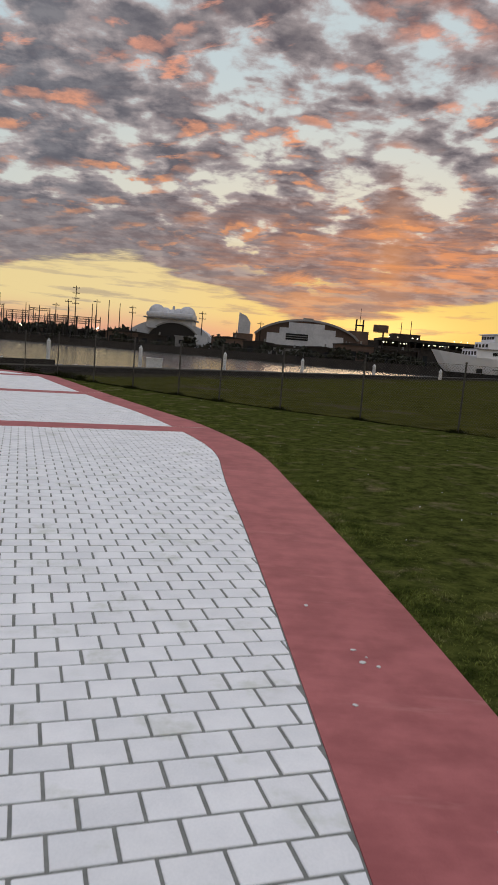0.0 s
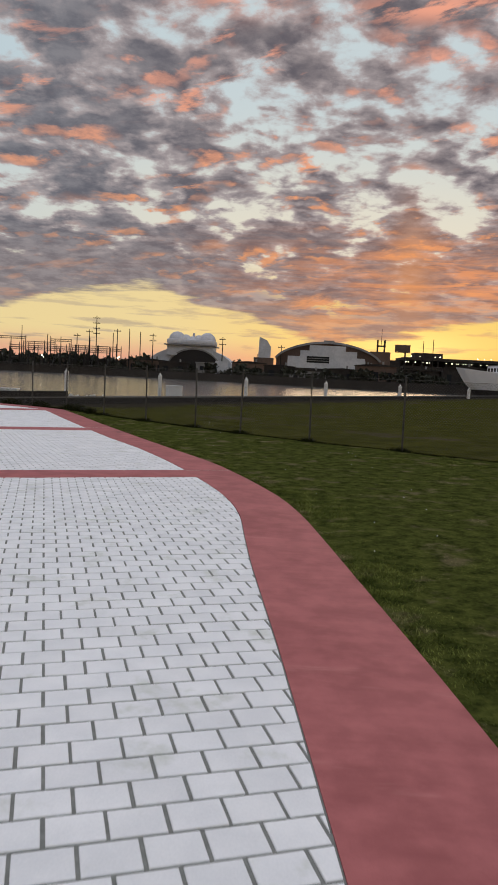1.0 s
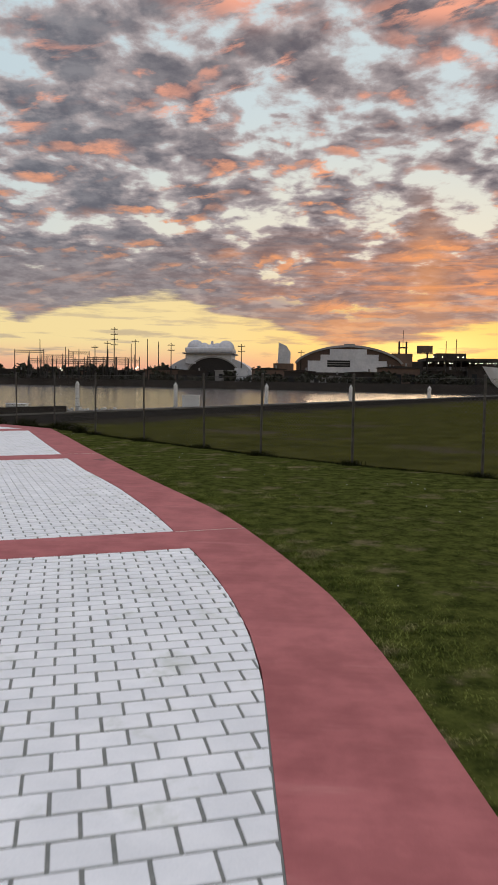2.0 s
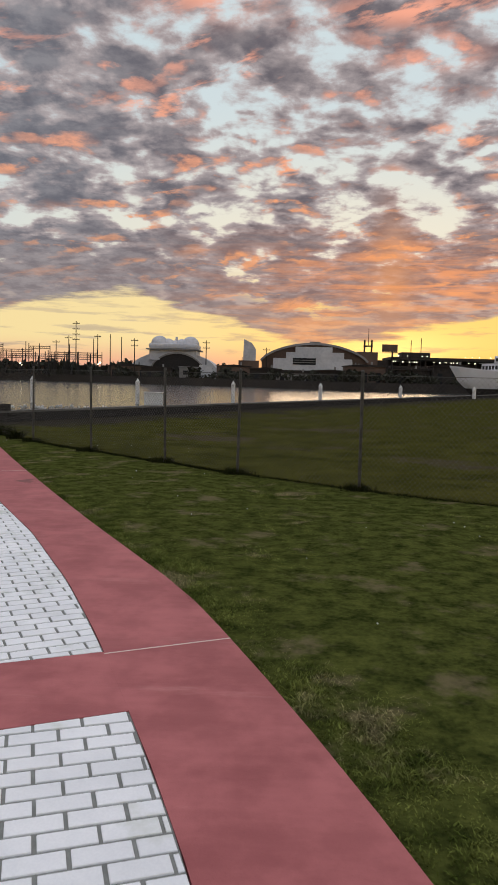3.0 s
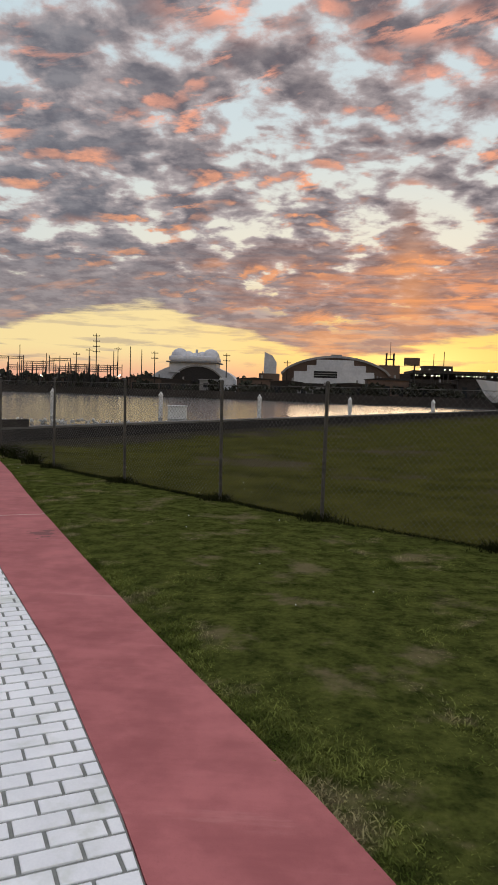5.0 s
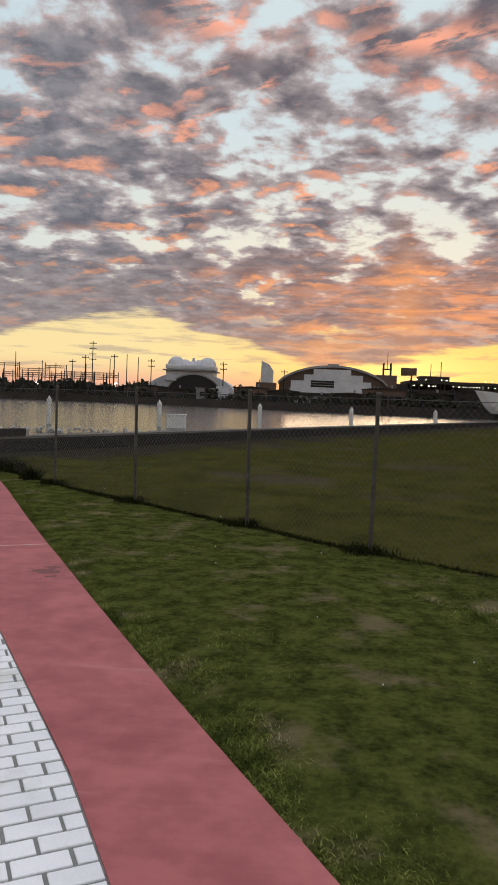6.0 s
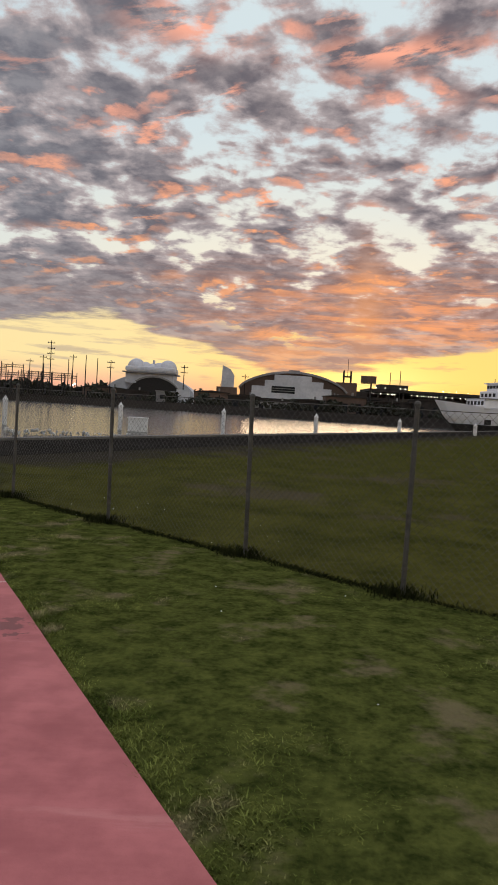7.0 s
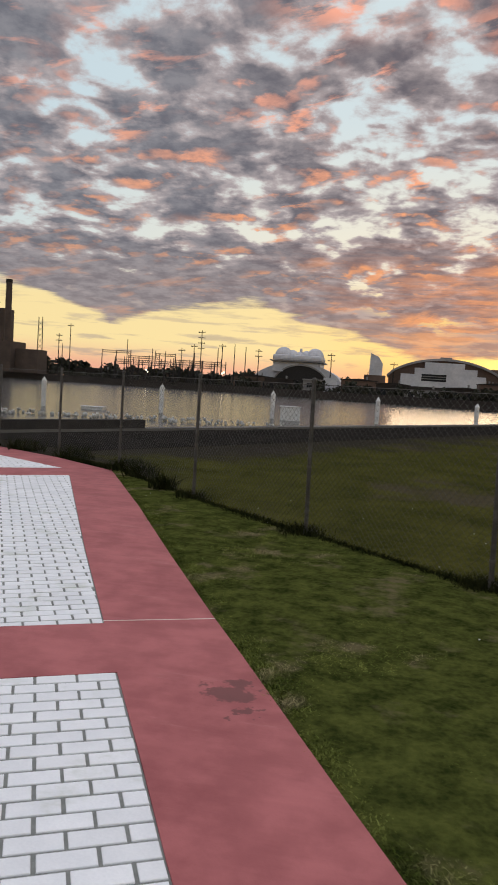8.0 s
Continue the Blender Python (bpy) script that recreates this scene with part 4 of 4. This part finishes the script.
build_garage()


def build_street_lamp(x, y, z):
    lamp_post = tagged(empty("street_lamp", x, y, 1.6), "small lit street lamp on the far bank", "street lamp", "bank lamps")
    part("post", rod((0, 0, 0), (0, 0, z - 1.6), 0.12, sides=6), IRON, lamp_post)
    bm = bmesh.new()
    bmesh.ops.create_icosphere(bm, subdivisions=1, radius=0.34, matrix=Matrix.Translation((0, -0.2, z - 1.6)))
    part("bulb", bm, LAMP_GLOW, lamp_post)


for lx, ly, lz in ((-68.5, 300, 6.6), (-69.2, 300, 6.1), (-108, 322, 6.0), (-107.4, 322, 5.4), (78, 236, 5.6), (79.5, 236, 4.4), (77.2, 234, 3.0), (30, 300, 5.2)):
    build_street_lamp(lx, ly, lz)


def build_plant():
    plant = tagged(empty("power_station", -194, 330, 1.6), "old dark brick power station with two tall chimneys", "power station")
    part("boiler_house", box(-40, 13, 0, 10, 0, 29), FAR_BRICK, plant)
    part("lower_hall", box(-40, 25, -14, -0.1, 0, 13.5), FAR_BRICK, plant)
    part("roof_plant", box(-30, 6, 2, 9, 29, 33), FAR_DARK, plant)
    for x, r, h in ((16.6, 1.5, 41.5), (0.0, 2.3, 58)):
        stack = part("chimney", rod((x, -2 if x > 10 else 3, 0), (x, -2 if x > 10 else 3, h), r * 1.12, r * 0.9, sides=20), FAR_BRICK, plant)
        part("rim", rod((x, -2 if x > 10 else 3, h - 1.0), (x, -2 if x > 10 else 3, h + 0.4), r * 1.0, sides=20), IRON, stack)
    for k in range(9):
        for z in (4.5, 8.5):
            part("window", box(-36 + 6.2 * k, -32.5 + 6.2 * k, -14.1, -14.0, z - 1.3, z + 1.3), DARK_GLASS, plant)
    for k in range(8):
        part("window", box(-37 + 6.2 * k, -34.5 + 6.2 * k, -0.12, 0.0, 15.5, 22.0), DARK_GLASS, plant)
    part("shed", box(25.1, 36, -10, -1, 0, 10.5), FAR_BRICK, plant)
    tower = part("lattice_mast", rod((28.3, 4, 0), (28.8, 4, 26.0), 0.2, sides=5), IRON, plant)
    lattice = bmesh.new()
    rod((31.2, 4, 0), (30.6, 4, 26.0), 0.2, sides=5, bm=lattice)
    for k in range(9):
        rod((28.4, 4, 2.6 * k + 1), (31.0, 4, 2.6 * k + 3.4), 0.09, sides=4, bm=lattice)
        rod((31.0, 4, 2.6 * k + 1), (28.4, 4, 2.6 * k + 3.4), 0.09, sides=4, bm=lattice)
    part("brace", lattice, IRON, tower)


build_plant()


def build_ship():
    """Moored white vessel, bow towards -x."""
    ship = tagged(empty("moored_ship", 42.5, 190, -1.2, 7), "white moored ship with black waterline and stepped upper decks", "ship")
    length = 78.0
    stations = [0.0, 1.5, 4.0, 8.0, 14.0, 22.0, 40.0, 60.0, 74.0, 78.0]

    def half(s):
        return 6.2 * min(1.0, (max(0.0, s) / 16.0) ** 0.62) * (1.0 if s < 66 else 1 - 0.12 * (s - 66) / 12)

    def deck(s):
        return 5.4 + 1.6 * max(0.0, 1 - s / 20.0) ** 1.5

    def shell(levels):
        """levels: functions of s for the height, and the pull of the bow at that height."""
        bm = bmesh.new()
        rings = []
        for s in stations:
            ring = []
            for side in (-1, 1):
                for z, pull, slim in (levels if side < 0 else levels[::-1]):
                    zz = z(s)
                    ring.append(bm.verts.new((s * (1 - pull / length) + pull, side * max(0.03, half(s) * slim), zz)))
            rings.append(ring)
        for a, b in zip(rings, rings[1:]):
            for k in range(len(a)):
                j = (k + 1) % len(a)
                bm.faces.new((a[k], a[j], b[j], b[k]))
        bm.faces.new(rings[0])
        bm.faces.new(rings[-1][::-1])
        bmesh.ops.recalc_face_normals(bm, faces=bm.faces)
        return bm

    part("waterline", shell([(lambda s: -1.0, 6.5, 0.80), (lambda s: 2.0, 4.0, 0.90)]), IRON, ship, "black painted waterline")
    hull = part("hull", shell([(lambda s: 2.0, 4.0, 0.905), (lambda s: 3.6, 2.2, 0.95), (deck, 0.0, 1.0)]), HULL, ship)
    part("bulwark", shell([(lambda s: deck(s), 0.0, 1.004), (lambda s: deck(s) + 0.35, -0.2, 1.01)]), HULL, hull)
    part("anchor_pocket", box(10.5, 11.6, -5.6, -4.4, 2.1, 3.3), IRON, hull, "black anchor pocket")
    part("rubbing_strake", box(14, 76, -6.32, -6.1, 3.1, 3.35), FAR_GREY, hull)
    first = part("deckhouse", box(10, 72, -5.2, 5.2, 5.8, 8.2, 0.25), HULL, ship)
    second = part("upper_deck", box(13.0, 58, -4.6, 4.6, 8.2, 10.2, 0.25), HULL, ship)
    bridge = part("bridge", box(14.5, 24, -4.2, 4.2, 10.2, 12.0, 0.3), HULL, ship)
    for k in range(22):
        part("window", box(14 + 2.5 * k, 15.3 + 2.5 * k, -5.25, -5.2, 6.6, 7.5), DARK_GLASS, first)
    for k in range(15):
        part("window", box(17.5 + 2.5 * k, 19.0 + 2.5 * k, -4.65, -4.6, 8.8, 9.6), DARK_GLASS, second)
    for k in range(5):
        part("window", box(17.2 + 1.35 * k, 18.2 + 1.35 * k, -4.25, -4.2, 11.0, 11.8), DARK_GLASS, bridge)
    for k in range(24):
        part("porthole", rod((16 + 2.3 * k, -6.15, 4.3), (16 + 2.3 * k, -6.26, 4.3), 0.3, sides=8), DARK_GLASS, hull)
    for k in range(5):
        part("window", box(9.94, 10.0, -4.4 + 1.9 * k, -3.2 + 1.9 * k, 6.7, 7.6), DARK_GLASS, first)
        part("window", box(14.44, 14.5, -3.8 + 1.6 * k, -2.6 + 1.6 * k, 10.9, 11.6), DARK_GLASS, bridge)
    for k in range(4):
        part("window", box(12.94, 13.0, -3.9 + 2.1 * k, -2.7 + 2.1 * k, 8.8, 9.6), DARK_GLASS, second)
    part("boat_deck_edge", box(9.6, 72.3, -5.6, 5.6, 8.15, 8.3), FAR_GREY, ship)
    part("bridge_roof", box(14.0, 24.6, -4.7, 4.7, 12.0, 12.25, 0.05), HULL, ship)
    for k in range(3):
        part("lifeboat", rod((30 + 8 * k, -5.0, 9.2), (35 + 8 * k, -5.0, 9.2), 0.9, 0.9, sides=10), FAR_GREY, ship)
    funnel = part("funnel", profile([(46, 10.2), (53, 10.2), (52.2, 14.6), (48.4, 14.6)], -1.8, 1.8), HULL, ship)
    part("red_derrick", rod((60, 0, 8.2), (63.5, 0, 14.0), 0.5, sides=6), paint("red_steel", (0.35, 0.04, 0.03), (0.45, 0.06, 0.05), 1, 0.6), ship, "red steel derrick")
    mast = part("mast", rod((20.5, 0, 12.2), (20.5, 0, 16.6), 0.18, sides=6), HULL, ship)
    part("yard", rod((19.2, 0, 15.0), (21.8, 0, 15.4), 0.10, sides=5), HULL, mast)
    part("radar", box(19.4, 21.6, -0.3, 0.3, 13.6, 14.0), HULL, mast)
    rail = bmesh.new()
    for k in range(60):
        rod((13 + k, -6.0, 5.6), (13 + k, -6.0, 6.7), 0.04, sides=4, bm=rail)
    rod((13, -6.0, 6.7), (72, -6.0, 6.7), 0.05, sides=4, bm=rail)
    part("deck_rail", rail, HULL, ship)


build_ship()


def build_flakes():
    """Pale chips lying on the red strip, and clover heads in the lawn."""
    rng = random.Random(12)
    bm = bmesh.new()
    for cx, cy, r in ((0.70, 3.92, 0.02), (0.78, 3.88, 0.014), (0.665, 4.08, 0.014), (0.60, 3.42, 0.013), (0.44, 4.75, 0.016), (1.0, 2.55, 0.012), (0.73, 3.99, 0.009)):
        ring = []
        for k in range(7):
            a = k / 7 * 2 * math.pi
            ring.append((cx + math.cos(a) * r * rng.uniform(0.6, 1.4), cy + math.sin(a) * r * rng.uniform(0.6, 1.4)))
        prism(ring, 0.0005, 0.004, bm)
    tagged(mesh_object("paint_flakes", bm, PILE), "small pale chips scattered on the red concrete", "litter", kind="stuff")
    bm = bmesh.new()
    for _ in range(60):
        y = rng.uniform(3, 29)
        x = outer(y) + rng.uniform(0.2, 4.5)
        bmesh.ops.create_icosphere(bm, subdivisions=1, radius=rng.uniform(0.004, 0.008), matrix=Matrix.Translation((x, y, rng.uniform(0.012, 0.03))))
    tagged(mesh_object("clover_heads", bm, PILE), "tiny white clover heads in the lawn", "flowers", kind="stuff")


build_flakes()

# ---- the pavers themselves, last ----
for (field, pieces), box_of in zip(FIELDS, ((11.0, 14.0, -3.0), (14.7, 17.4, -4.4), (22.2, 24.6, -8.6), (0, 0, 0))):
    y0, y1, x0 = box_of
    finish_field(field, pieces, (lambda p: y0 < p.y < y1 and p.x > x0) if y1 else None)
